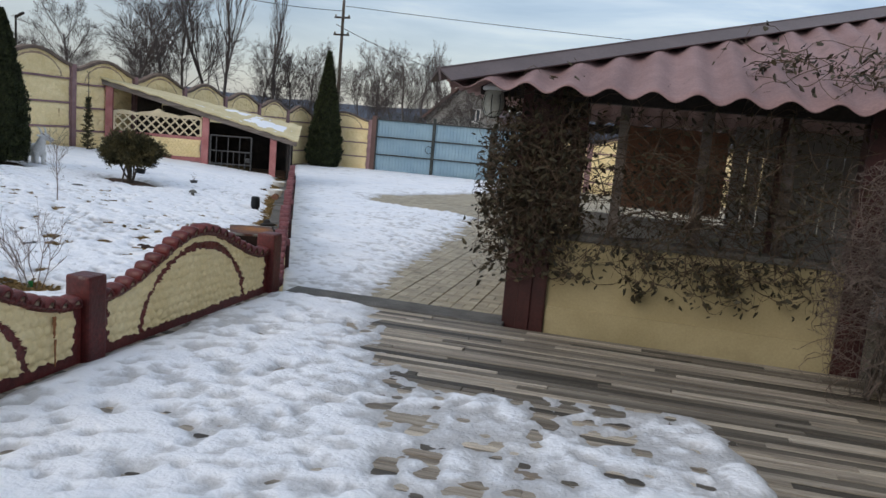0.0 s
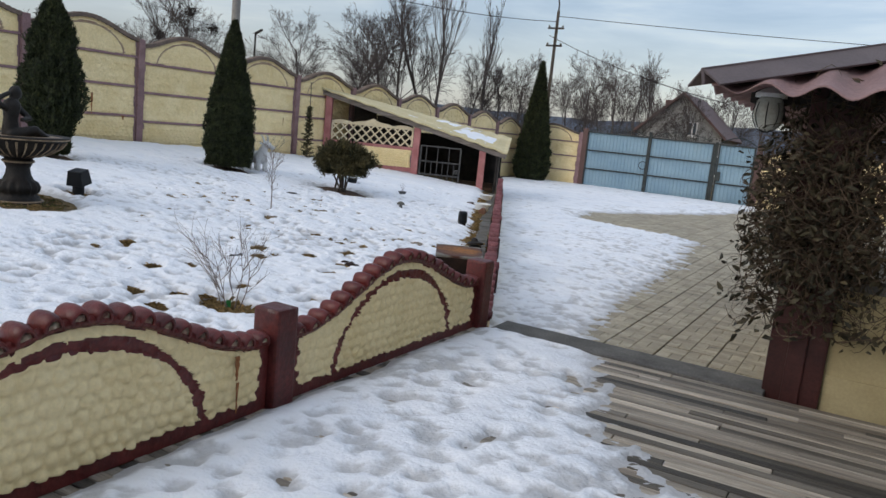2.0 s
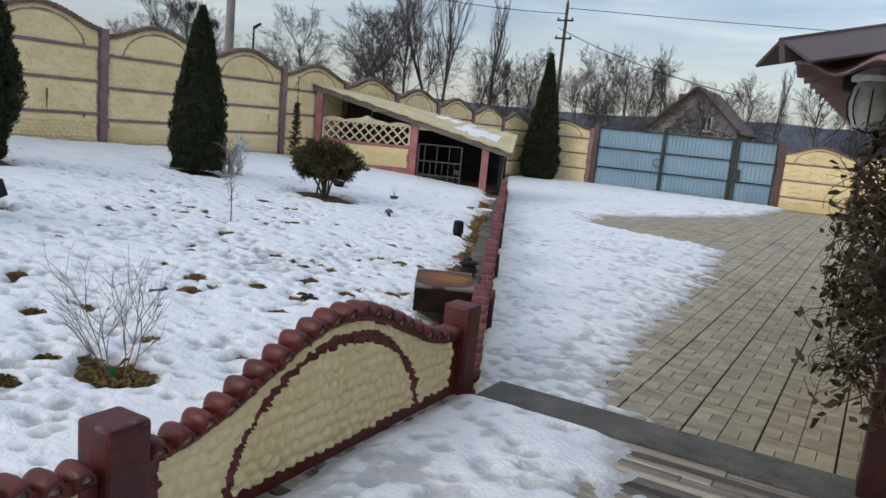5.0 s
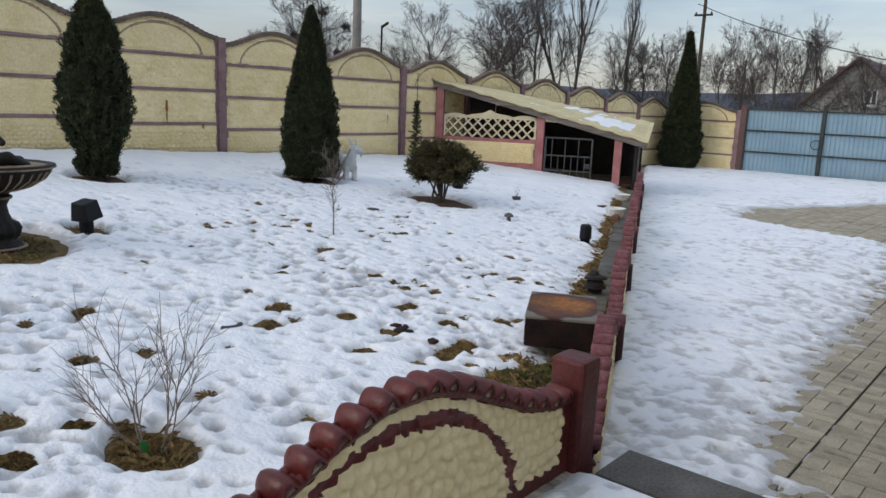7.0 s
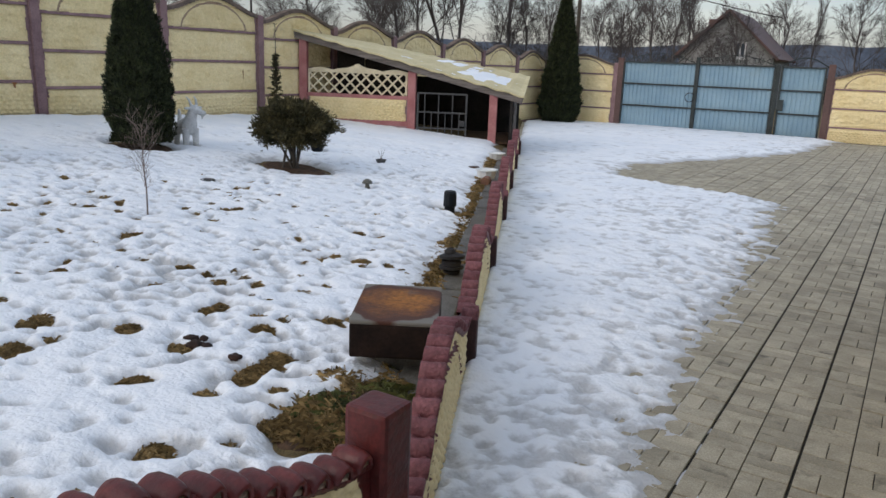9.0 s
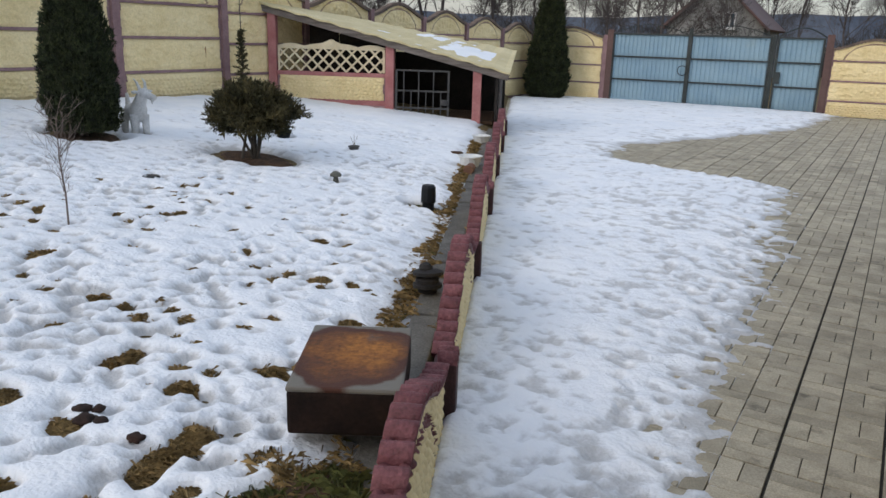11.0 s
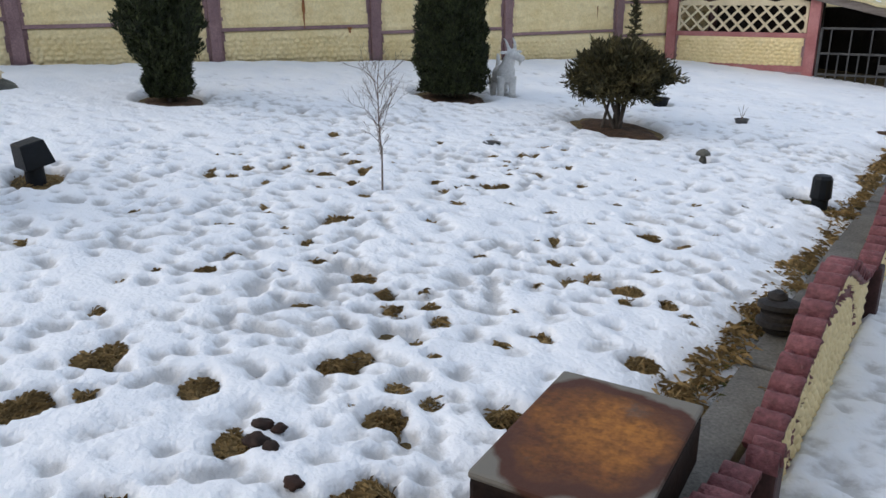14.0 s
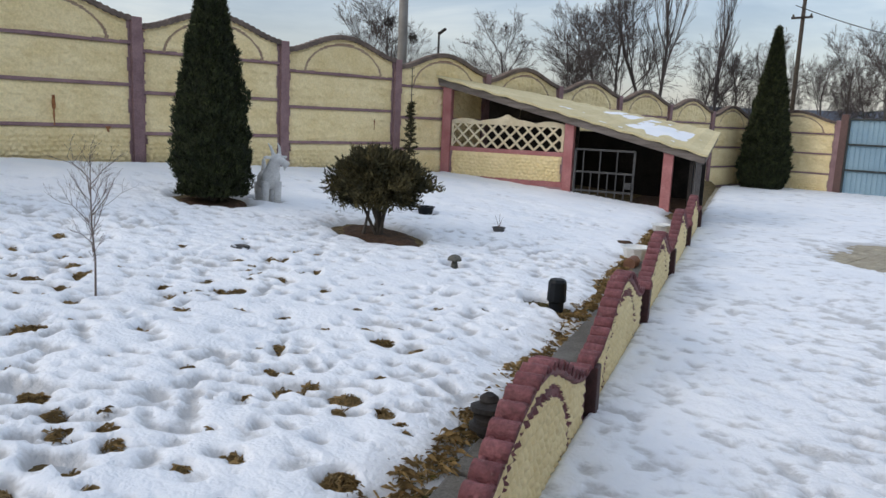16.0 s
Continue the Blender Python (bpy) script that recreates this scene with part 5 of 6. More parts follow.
def lump(name, x, y, z, size, mat, label, category, seed=1):
    bm = bmesh.new()
    bmesh.ops.create_icosphere(bm, subdivisions=3, radius=1.0)
    r = random.Random(seed)
    o = Vector((r.uniform(0, 50), r.uniform(0, 50), r.uniform(0, 50)))
    for v in bm.verts:
        k = 1 + 0.32 * noise.noise(v.co * 1.7 + o) + 0.14 * noise.noise(v.co * 4.5 + o)
        v.co = Vector((v.co.x * size[0], v.co.y * size[1], max(v.co.z, -0.5) * size[2])) * k
    return tagged(part(name, bm, M[mat], None, "", pose(x, y, z, 0, 0, r.uniform(0, 180)), smooth=True), label, category)


for i, (x, y, a) in enumerate(((-4.70, 6.56, 0.045), (-4.63, 6.52, 0.05), (-4.58, 6.55, 0.04), (-4.66, 6.60, 0.035), (-4.40, 6.56, 0.042))):
    lump("dung", x, y, garden_z(x, y) + 0.05, (a * 0.8, a * 0.62, a * 0.42), "dung", "dark brown dung lump on the snow", "dung", i)
lump("stone", -7.09, 13.5, garden_z(-7.09, 13.5) + 0.03, (0.10, 0.08, 0.04), "soil", "flat dark clod lying in the snow", "clod", 12)
tb = Tubes(8)
tb.path([(-7.69 + 0.062 * math.cos(a), 9.29 + 0.062 * math.sin(a), garden_z(-7.69, 9.29) + 0.055) for a in np.linspace(0.3, 6.0, 16)], 0.014, 0.014)
tagged(put("hose_ring", tb.mesh("hose_ring", M["grey_metal"])), "grey rubber ring lying in the snow", "ring")
tb = Tubes(8)
tb.path([(-5.16 + 0.035 * math.sin(a), 5.69 - 0.058 * math.cos(a), garden_z(-5.16, 5.69) + 0.05) for a in np.linspace(0.1, 3.0, 12)], 0.019, 0.019)
tagged(put("hose_piece", tb.mesh("hose_piece", M["grey_metal"])), "curved piece of grey hose lying in the snow", "hose")

# stump with a little lantern
sz = garden_z(-10.63, 5.88)
stump = thing("stone_lantern", pose(-10.63, 5.88, sz - 0.02), "grey rock with a small red and cream lantern ornament on top", "ornament")
bm = bmesh.new()
bmesh.ops.create_icosphere(bm, subdivisions=3, radius=0.19)
for v in bm.verts:
    v.co *= 1 + 0.22 * noise.noise(v.co * 7)
    v.co.z = max(v.co.z, -0.05) * 0.95
part("rock", bm, M["stone"], stump, "", None, smooth=True)
part("house", lathe([(0.07, 0.14), (0.075, 0.2), (0.10, 0.205), (0.06, 0.235)], 16), M["cream"], stump)
part("cap", lathe([(0.06, 0.225), (0.05, 0.30), (0.03, 0.325)], 14), M["red"], stump, "dark red cap")

# ---- goat statue ----


def goat():
    bm = bmesh.new()

    def blob(c, r, s=(1, 1, 1), rot=(0, 0, 0)):
        bmesh.ops.create_uvsphere(bm, u_segments=16, v_segments=10, radius=r, matrix=pose(*c, *rot) @ Matrix.Diagonal((*s, 1)))

    def limb(a, b, ra, rb):
        a, b = Vector(a), Vector(b)
        d = b - a
        m = Matrix.Translation((a + b) / 2) @ d.to_track_quat("Z", "Y").to_matrix().to_4x4()
        bmesh.ops.create_cone(bm, cap_ends=True, segments=12, radius1=ra, radius2=rb, depth=d.length, matrix=m)

    blob((-0.06, 0, 0.215), 0.10, (1.45, 0.80, 0.95), (0, -8, 0))
    blob((0.055, 0, 0.235), 0.088, (0.85, 0.85, 1.35), (0, 15, 0))
    limb((0.07, 0, 0.28), (0.115, 0.02, 0.40), 0.062, 0.045)
    blob((0.13, 0.03, 0.415), 0.052, (1.1, 0.95, 0.95), (0, 0, 35))
    limb((0.135, 0.035, 0.412), (0.19, 0.085, 0.375), 0.044, 0.029)
    blob((0.19, 0.085, 0.375), 0.031)
    for y in (0.048, -0.048):
        limb((0.075, y, 0.20), (0.085, y, 0.0), 0.036, 0.026)
        limb((-0.15, y, 0.18), (-0.165, y, 0.0), 0.042, 0.026)
        limb((0.115, 0.03 + y * 0.5, 0.45), (0.095, 0.025 + y * 0.7, 0.52), 0.016, 0.011)
        limb((0.095, 0.025 + y * 0.7, 0.52), (0.055, 0.015 + y * 0.8, 0.56), 0.011, 0.006)
        blob((0.105 - y * 0.6, 0.025 + y * 1.5, 0.43), 0.032, (0.6, 1.2, 0.5), (0, 0, 35))
    limb((0.185, 0.08, 0.36), (0.182, 0.078, 0.31), 0.015, 0.006)
    limb((-0.18, 0, 0.26), (-0.195, 0, 0.40), 0.026, 0.012)
    return bm


gs = tagged(part("goat_statue", goat(), M["goat"], None, "", pose(-9.58, 10.64, garden_z(-9.58, 10.64) + 0.03, 0, 0, -14) @ Matrix.Diagonal((1.06, 1.34, 1.10, 1)), smooth=True), "white painted standing goat statue with short horns on the snowy lawn", "statue")
md = gs.modifiers.new("blend", "REMESH")
md.mode, md.voxel_size, md.use_smooth_shade = "VOXEL", 0.008, True

# ---- evergreen plants ----


def foliage(points, size, up, mat, name, seed=1):
    """Small pointed sprays at (place, outward) pairs."""
    r = random.Random(seed)
    v, f = [], []
    for p, o in points:
        d = (o * (1 - up) + Vector((0, 0, up)) + Vector((r.gauss(0, .42), r.gauss(0, .42), r.gauss(0, .42)))).normalized()
        w = d.orthogonal().normalized()
        w.rotate(Matrix.Rotation(r.uniform(0, 6.3), 3, d))
        s = size * r.uniform(0.6, 1.4)
        k = len(v)
        v.extend([p - w * s * 0.08, p + d * s * 0.5 - w * s * 0.16, p + d * s * 1.2, p + d * s * 0.5 + w * s * 0.16, p + w * s * 0.08])
        f.append((k, k + 1, k + 2, k + 3, k + 4))
    return mesh_from(name, v, f, [M[mat]])


def thuja(x, y, height, radius, profile, count, size, label, low=0.05, lean=0.0, seed=1, shag=1.0):
    z0 = garden_z(x, y) if y < 20 else -0.24
    ob = thing("thuja", pose(x, y, z0 - 0.02), label, "evergreen tree")
    r = random.Random(seed)
    pts, core = [], bmesh.new()
    px_, pr = [p[0] for p in profile], [p[1] for p in profile]
    rad = lambda q, a: radius * float(np.interp(q, px_, pr)) * (1 + shag * (0.15 * noise.noise((math.cos(a) * 1.4 + seed, math.sin(a) * 1.4, q * height * 2.2)) + 0.20 * noise.noise((math.cos(a) * 3, math.sin(a) * 3 + seed, q * height * 6)) + 0.14 * noise.noise((math.cos(a) * 7, math.sin(a) * 7 + seed, q * height * 12))))
    for i in range(count):
        q = low + (1 - low) * (1 - r.random() ** 0.75)
        a = r.uniform(0, 2 * math.pi)
        k = rad(q, a) * (1 - 0.35 * r.random() ** 2)
        o = Vector((math.cos(a), math.sin(a), 0))
        pts.append((Vector((k * o.x + lean * q * height, k * o.y, q * height - size * 0.5)), o))
    put("crown", foliage(pts, size, 0.72, "thuja", "crown", seed), ob, None, "dense dark green scale foliage")
    rings = []
    for j in range(15):
        q = low + (0.97 - low) * j / 14
        rings.append([core.verts.new((rad(q, a) * 0.80 * math.cos(a) + lean * q * height, rad(q, a) * 0.80 * math.sin(a), q * height)) for a in np.linspace(0, 2 * math.pi, 18, endpoint=False)])
    for a, b in zip(rings, rings[1:]):
        for i in range(18):
            core.faces.new((a[i], a[(i + 1) % 18], b[(i + 1) % 18], b[i]))
    core.faces.new(rings[0][::-1])
    core.faces.new(rings[-1])
    part("inner_growth", core, M["thuja"], ob)
    tb = Tubes(7)
    for i in range(3):
        tb.path([(0.03 * i - 0.03, 0.02 * (i % 2), -0.05), (0.05 * (i - 1), 0.03 * (i % 2), height * 0.3)], 0.035, 0.025)
    put("trunk", tb.mesh("trunk", M["bark"]), ob)
    return ob


COLUMN = [(0, 0.55), (0.05, 0.88), (0.18, 1.0), (0.4, 0.90), (0.65, 0.64), (0.85, 0.34), (1.0, 0.04)]
ROUND = [(0.0, 0.36), (0.10, 0.60), (0.16, 0.52), (0.24, 0.72), (0.34, 1.0), (0.5, 0.98), (0.66, 0.82), (0.82, 0.58), (0.93, 0.32), (1.0, 0.06)]
CONE = [(0, 0.7), (0.06, 0.98), (0.15, 1.0), (0.4, 0.82), (0.7, 0.45), (0.9, 0.16), (1.0, 0.02)]
thuja(-9.68, 10.05, 2.34, 0.37, COLUMN, 52000, 0.034, "dark green columnar thuja in a bare earth circle on the lawn", seed=2)
thuja(-9.97, 7.27, 2.06, 0.345, ROUND, 46000, 0.038, "dark green rounded thuja with open lower stems on the lawn", low=0.05, seed=5, shag=1.7)
thuja(-11.25, 25.95, 4.05, 0.55, CONE, 52000, 0.085, "tall dark conical thuja beside the blue gate", low=0.02, seed=7)
for x, y, rx, ry in ((-3.72, 6.52, 0.19, 0.40), (-9.70, 10.05, 0.40, 0.34), (-9.97, 7.27, 0.32, 0.28), (-8.05, 10.87, 0.47, 0.34)):
    bm = bmesh.new()
    bmesh.ops.create_cone(bm, cap_ends=True, segments=40, radius1=1, radius2=0.75, depth=1, matrix=Matrix.Diagonal((rx, ry, 0.035, 1)))
    for v in bm.verts:
        v.co.z += 0.012 * noise.noise(v.co * 9)
        a = math.atan2(v.co.y, v.co.x)
        v.co.xy *= 1 + 0.16 * noise.noise((2 * math.cos(a) + x, 2 * math.sin(a) + y, 0)) + 0.10 * noise.noise((6 * math.cos(a), 6 * math.sin(a), x))
    tagged(part("soil_patch", bm, M["soil"], None, "", pose(x, y, garden_z(x, y) + 0.008, 1.2, 4.5, 0)), "dark bare earth under the plant", "soil", kind="structure")

# spreading juniper with several stems
bx, by = -8.05, 10.87
bush = thing("juniper_bush", pose(bx, by, garden_z(bx, by)), "olive brown clipped juniper on several bare stems", "shrub")
r = random.Random(5)
pts, tb = [], Tubes(5)
for i in range(11):
    a, k = r.uniform(0, 6.3), r.uniform(0.05, 0.24)
    tip = Vector((k * math.cos(a) * 1.3, k * math.sin(a) * 1.3, r.uniform(0.42, 0.6)))
    tb.path([(r.gauss(0, .05), r.gauss(0, .05), -0.03), tip * 0.5 + Vector((0, 0, 0.0)), tip], 0.018, 0.007)
for i in range(34000):
    a, q = r.uniform(0, 2 * math.pi), r.random()
    u = r.uniform(-0.75, 1)
    o = Vector((math.sqrt(max(0, 1 - u * u)) * math.cos(a), math.sqrt(max(0, 1 - u * u)) * math.sin(a), u))
    k = (1 - 0.6 * r.random() ** 1.3) * (1 + 0.40 * noise.noise(o * 2.1 + Vector((3, 1, 0))) + 0.34 * noise.noise(o * 5) + 0.22 * noise.noise(o * 11))
    pts.append((Vector((o.x * 0.45 * k * (1 if o.z > -0.2 else 0.85), o.y * 0.40 * k, 0.50 + o.z * (0.29 if o.z > 0 else 0.26) * k)), o))
put("crown", foliage(pts, 0.040, 0.45, "juniper", "crown", 3), bush, None, "olive brown needle sprays")
put("stem", tb.mesh("stem", M["bark"]), bush)

# thin young conifer against the fence
cx, cy = -11.62, 14.3
con = thing("young_conifer", pose(cx, cy, garden_z(cx, cy) - 0.02), "thin young conifer with a bare leader in front of the fence", "conifer")
tb, pts = Tubes(4), []
tb.path([(0, 0, 0), (0.01, 0, 0.8), (0.0, 0, 1.7)], 0.016, 0.008)
for i in range(46):
    z = 0.08 + 0.0235 * i + r.uniform(0, 0.02)
    a = i * 2.4
    ln = max(0.03, 0.15 * (1 - z / 1.5))
    e = Vector((ln * math.cos(a), ln * math.sin(a), z + ln * 0.25))
    tb.stick((0, 0, z), e, 0.005, 0.002)
    for q in np.linspace(0.25, 1, 6):
        for s in range(5):
            pts.append((Vector((0, 0, z)).lerp(e, float(q)), Vector((r.gauss(0, 1), r.gauss(0, 1), 0.2)).normalized()))
for z in (1.28, 1.42, 1.56, 1.68):
    for a in range(4):
        tb.stick((0, 0, z), (0.05 * math.cos(a * 1.57), 0.05 * math.sin(a * 1.57), z + 0.02), 0.005, 0.002)
put("stem", tb.mesh("stem", M["bark"]), con)
put("needles", foliage(pts, 0.05, 0.3, "juniper", "needles", 4), con)


# ---- bare shrubs on the lawn ----
def twiggy(tb, p, d, length, radius, level, r, spread, split):
    n = 4
    pts = [Vector(p)]
    for i in range(n):
        d = (d + Vector((r.gauss(0, .13), r.gauss(0, .13), r.gauss(0, .10) + 0.03))).normalized()
        pts.append(pts[-1] + d * length / n)
    tb.path(pts, radius, radius * 0.6)
    if level:
        for i in range(split):
            k = r.uniform(0.3, 1.0)
            q = pts[min(n, int(k * n) + 1)]
            dd = (d + Vector((r.gauss(0, spread), r.gauss(0, spread), r.gauss(0.1, spread * 0.6)))).normalized()
            twiggy(tb, q, dd, length * r.uniform(0.45, 0.75), radius * 0.55, level - 1, r, spread, split)


tb = Tubes(4)
r = random.Random(14)
for a, t, ln in ((2.4, 0.95, 0.34), (3.4, 0.75, 0.38), (0.3, 0.85, 0.34), (1.2, 0.35, 0.38), (5.2, 0.7, 0.34), (4.2, 0.4, 0.3)):
    twiggy(tb, (0.02 * math.cos(a), 0.02 * math.sin(a), -0.02), Vector((math.sin(t) * math.cos(a), math.sin(t) * math.sin(a), math.cos(t))), ln, 0.0040, 2, r, 0.42, 5)
sh = thing("twig_shrub", pose(-4.18, 4.67, garden_z(-4.18, 4.67)), "small bare twiggy shrub growing from a straw tuft in snow", "shrub")
put("branchwork", tb.mesh("branchwork", M["twig"]), sh)
part("plant_label", box((0.03, 0.004, 0.06), pose(0.03, -0.05, 0.06, 10, 5, 30)), material("green_plastic", (0.01, 0.10, 0.02), (0.015, 0.13, 0.03), 5, 0.5), sh, "green plastic tag")
tb = Tubes(4)
tb.path([(0, 0, -0.02), (-0.01, 0.01, 0.25), (-0.02, 0, 0.45), (-0.015, 0, 0.74)], 0.0070, 0.003)
r = random.Random(22)
for i in range(20):
    z = 0.24 + 0.025 * i
    a = r.uniform(0, 6.3)
    twiggy(tb, (-0.015, 0.0, z), Vector((0.75 * math.cos(a), 0.75 * math.sin(a), 0.8)).normalized(), r.uniform(0.09, 0.19), 0.0025, 2, r, 0.45, 4)
sp = thing("sapling", pose(-6.84, 7.95, garden_z(-6.84, 7.95)), "slender bare sapling with fine twigs on the snowy lawn", "sapling")
put("stem", tb.mesh("stem", M["twig"]), sp)

# ---- grass tufts in the thawed patches ----


def grass(name, spots, mat, label, seed, length=(0.015, 0.05), flat=0.95, dome=0.0):
    """Blades scattered over round spots; dome lifts the middle of a spot into a matted tuft."""
    r = random.Random(seed)
    v, f = [], []
    for x, y, spread, count in spots:
        lay = r.uniform(0, 6.3)
        for i in range(count):
            a = r.uniform(0, 6.3)
            q = math.sqrt(r.random())
            k = spread * q
            p = Vector((x + k * math.cos(a), y + k * 0.8 * math.sin(a), 0))
            if float(inside_garden(p.x, p.y)) < 0.03:
                continue
            p.z = garden_z(p.x, p.y) + 0.004 + dome * (1 - q * q) * r.uniform(0.6, 1.0)
            b = r.gauss(lay, 0.9) if dome else r.uniform(0, 6.3)
            ln = r.uniform(*length)
            d = Vector((math.cos(b) * flat, math.sin(b) * flat, r.uniform(0.1, 0.6) if dome else r.uniform(0.25, 1.0))).normalized()
            w = Vector((-math.sin(b), math.cos(b), 0)) * r.uniform(0.0014, 0.0028)
            n = len(v)
            m = p + d * ln * 0.6
            t = p + d * ln + Vector((0, 0, -ln * 0.35))
            v.extend([p - w, p + w, m + w * 0.7, t, m - w * 0.7])
            f.append((n, n + 1, n + 2, n + 3, n + 4))
    return tagged(put(name, mesh_from(name, v, f, [M[mat]])), label, "grass", kind="stuff")


edge_spots = []
for i in range(110):
    a = F2 + D2 * (0.9 + 0.085 * i)
    edge_spots.append((a.x - 0.31 + 0.03 * math.sin(i * 1.7), a.y - 0.10, 0.075, 60 if i % 7 < 5 else 20))
near = [(x, y, 0.085, 520) for x, y in BARE] + [(x, y, r * 1.5, 130) for x, y, r in PITS]
grass("grass", near, "straw", "matted dry grass tufts standing in thawed pits of the snow", 30, (0.02, 0.055), 0.95, 0.045)
grass("grass", edge_spots, "straw", "matted dry grass along the concrete kerb", 29, (0.03, 0.08), 0.95, 0.03)
grass("grass", [(-4.18, 4.67, 0.17, 420), (-3.70, 6.52, 0.24, 450), (-7.46, 5.3, 0.46, 900), (-5.75, 10.62, 0.17, 160), (-7.7, 6.08, 0.2, 150)], "straw", "dry straw-coloured grass tufts in thawed patches", 31)
grass("grass", [(x, y, 0.07, 60) for x, y in BARE[::2]] + [(x, y, s, 22) for x, y, s, n in edge_spots] + [(-4.18, 4.67, 0.13, 80), (-3.70, 6.52, 0.26, 2600), (-7.46, 5.3, 0.45, 600), (-5.8, 10.6, 0.15, 140)], "green_blade", "thin green grass blades in thawed patches", 32)

grass("grass", [(-3.72, 6.52, 0.30, 330), (-3.62, 6.75, 0.2, 120), (-4.18, 4.67, 0.15, 160)] + [(x, y, s, 5) for x, y, s, n in edge_spots], "straw", "long matted dry grass beside the rusty box", 33, (0.05, 0.12), 0.9)

# rank grass between the corner post and the box
grass("grass", [(-3.74, 6.50, 0.26, 1500), (-3.66, 6.80, 0.18, 500)], "green_blade", "dark green rank grass beside the corner post", 34, (0.05, 0.11), 0.9, 0.05)
grass("grass", [(-3.74, 6.45, 0.26, 900), (-3.9, 6.75, 0.15, 300)], "straw", "matted straw grass beside the corner post", 35, (0.05, 0.11), 0.95, 0.06)

# ---- rust streaks ----
rust_streak = material("orange_rust_streak", (0.20, 0.07, 0.025), (0.36, 0.16, 0.06), 20, 0.9, 90, 0.3, 0.2, 60)


def streak(x, y, z, w, h, seed, label):
    """A ragged flake of rust hanging down a wall that faces +x."""
    r = random.Random(seed)
    bm = bmesh.new()
    rows = []
    for i in range(9):
        q = i / 8
        half = w * 0.5 * (1 - 0.75 * q) * r.uniform(0.6, 1.2)
        rows.append([bm.verts.new((d, r.uniform(-.1, .1) * w + s * half, -q * h)) for s, d in ((-1, 0), (-1, .004), (1, .004), (1, 0))])
    for a, b in zip(rows, rows[1:]):
        for i in range(3):
            bm.faces.new((a[i], b[i], b[i + 1], a[i + 1]))
    tagged(part("rust_stain", bm, rust_streak, None, "", pose(x, y, z)), label, "stain")


streak(-11.963, 9.27, 1.30, 0.05, 0.34, 1, "orange rust streak on the yellow fence slab")
streak(-11.957, 9.86, 0.96, 0.06, 0.07, 2, "small brown rusty stub on the fence slab")
streak(-11.963, 13.86, 1.16, 0.025, 0.16, 3, "thin orange rust streak on the yellow fence slab")
streak(-3.008, 3.53, 0.30, 0.030, 0.11, 4, "brown rust streak on the low cobbled panel")
streak(-3.010, 3.54, 0.18, 0.012, 0.14, 5, "thin brown rust run on the low cobbled panel")

# ---- beyond the fence ----


def bare_tree_mesh(name, height, upright, seed, dense=1.0):
    r = random.Random(seed)
    tb, trunk = Tubes(3), Tubes(6)

    def grow(p, d, length, radius, level):
        n = 4 if level > 2 else 3 if level > 1 else 2
        pts = [p]
        for i in range(n):
            d = (d + Vector((r.gauss(0, .10), r.gauss(0, .10), 0.05 + 0.12 * upright))).normalized()
            pts.append(pts[-1] + d * length / n)
        (trunk if level == 4 else tb).path(pts, radius, radius * 0.6)
        if level == 0:
            return
        kids = {4: 16, 3: 8, 2: 7, 1: 6}[level]
        kids = max(2, int(kids * dense + r.random()))
        for i in range(kids):
            k = 0.22 + 0.78 * (i + r.random()) / kids
            j = min(n - 1, int(k * n))
            q = pts[j].lerp(pts[j + 1], k * n - j)
            a = r.uniform(0, 6.3)
            t = r.uniform(0.45, 1.0) * (0.36 if upright else 0.85)
            u = d.orthogonal().normalized()
            u.rotate(Matrix.Rotation(a, 3, d))
            dd = (d * math.cos(t) + u * math.sin(t)).normalized()
            grow(q, dd, length * r.uniform(0.42, 0.62) * (1.15 - 0.45 * k), max(0.008, radius * 0.36), level - 1)

    grow(Vector((0, 0, -0.5)), Vector((0, 0, 1)), height * 0.72, height * 0.0105, 4)
    return trunk.mesh("trunk", M["far_bark"]), tb.mesh("crown", M["far_bark"])


def bare_tree(mesh, x, y, z, turn, label, scale=1.0):
    ob = thing("bare_tree", pose(x, y, z, 0, 0, turn), label, "tree", group="trees beyond the fence")
    for name, me in zip(("trunk", "crown"), mesh):
        put(name, me, ob, Matrix.Diagonal((scale, scale, scale, 1)))
    return ob


SPREAD = [bare_tree_mesh("spreading_tree", 10.0, 0, s, 0.88) for s in (1, 2, 3)]
POPLAR = [bare_tree_mesh("poplar", 13.0, 1, s, 0.62) for s in (4, 5)]
EYE0 = Vector((-1.0, 2.0))


def at_bearing(b, dist):
    return EYE0.x - math.sin(radians(b)) * dist, EYE0.y + math.cos(radians(b)) * dist


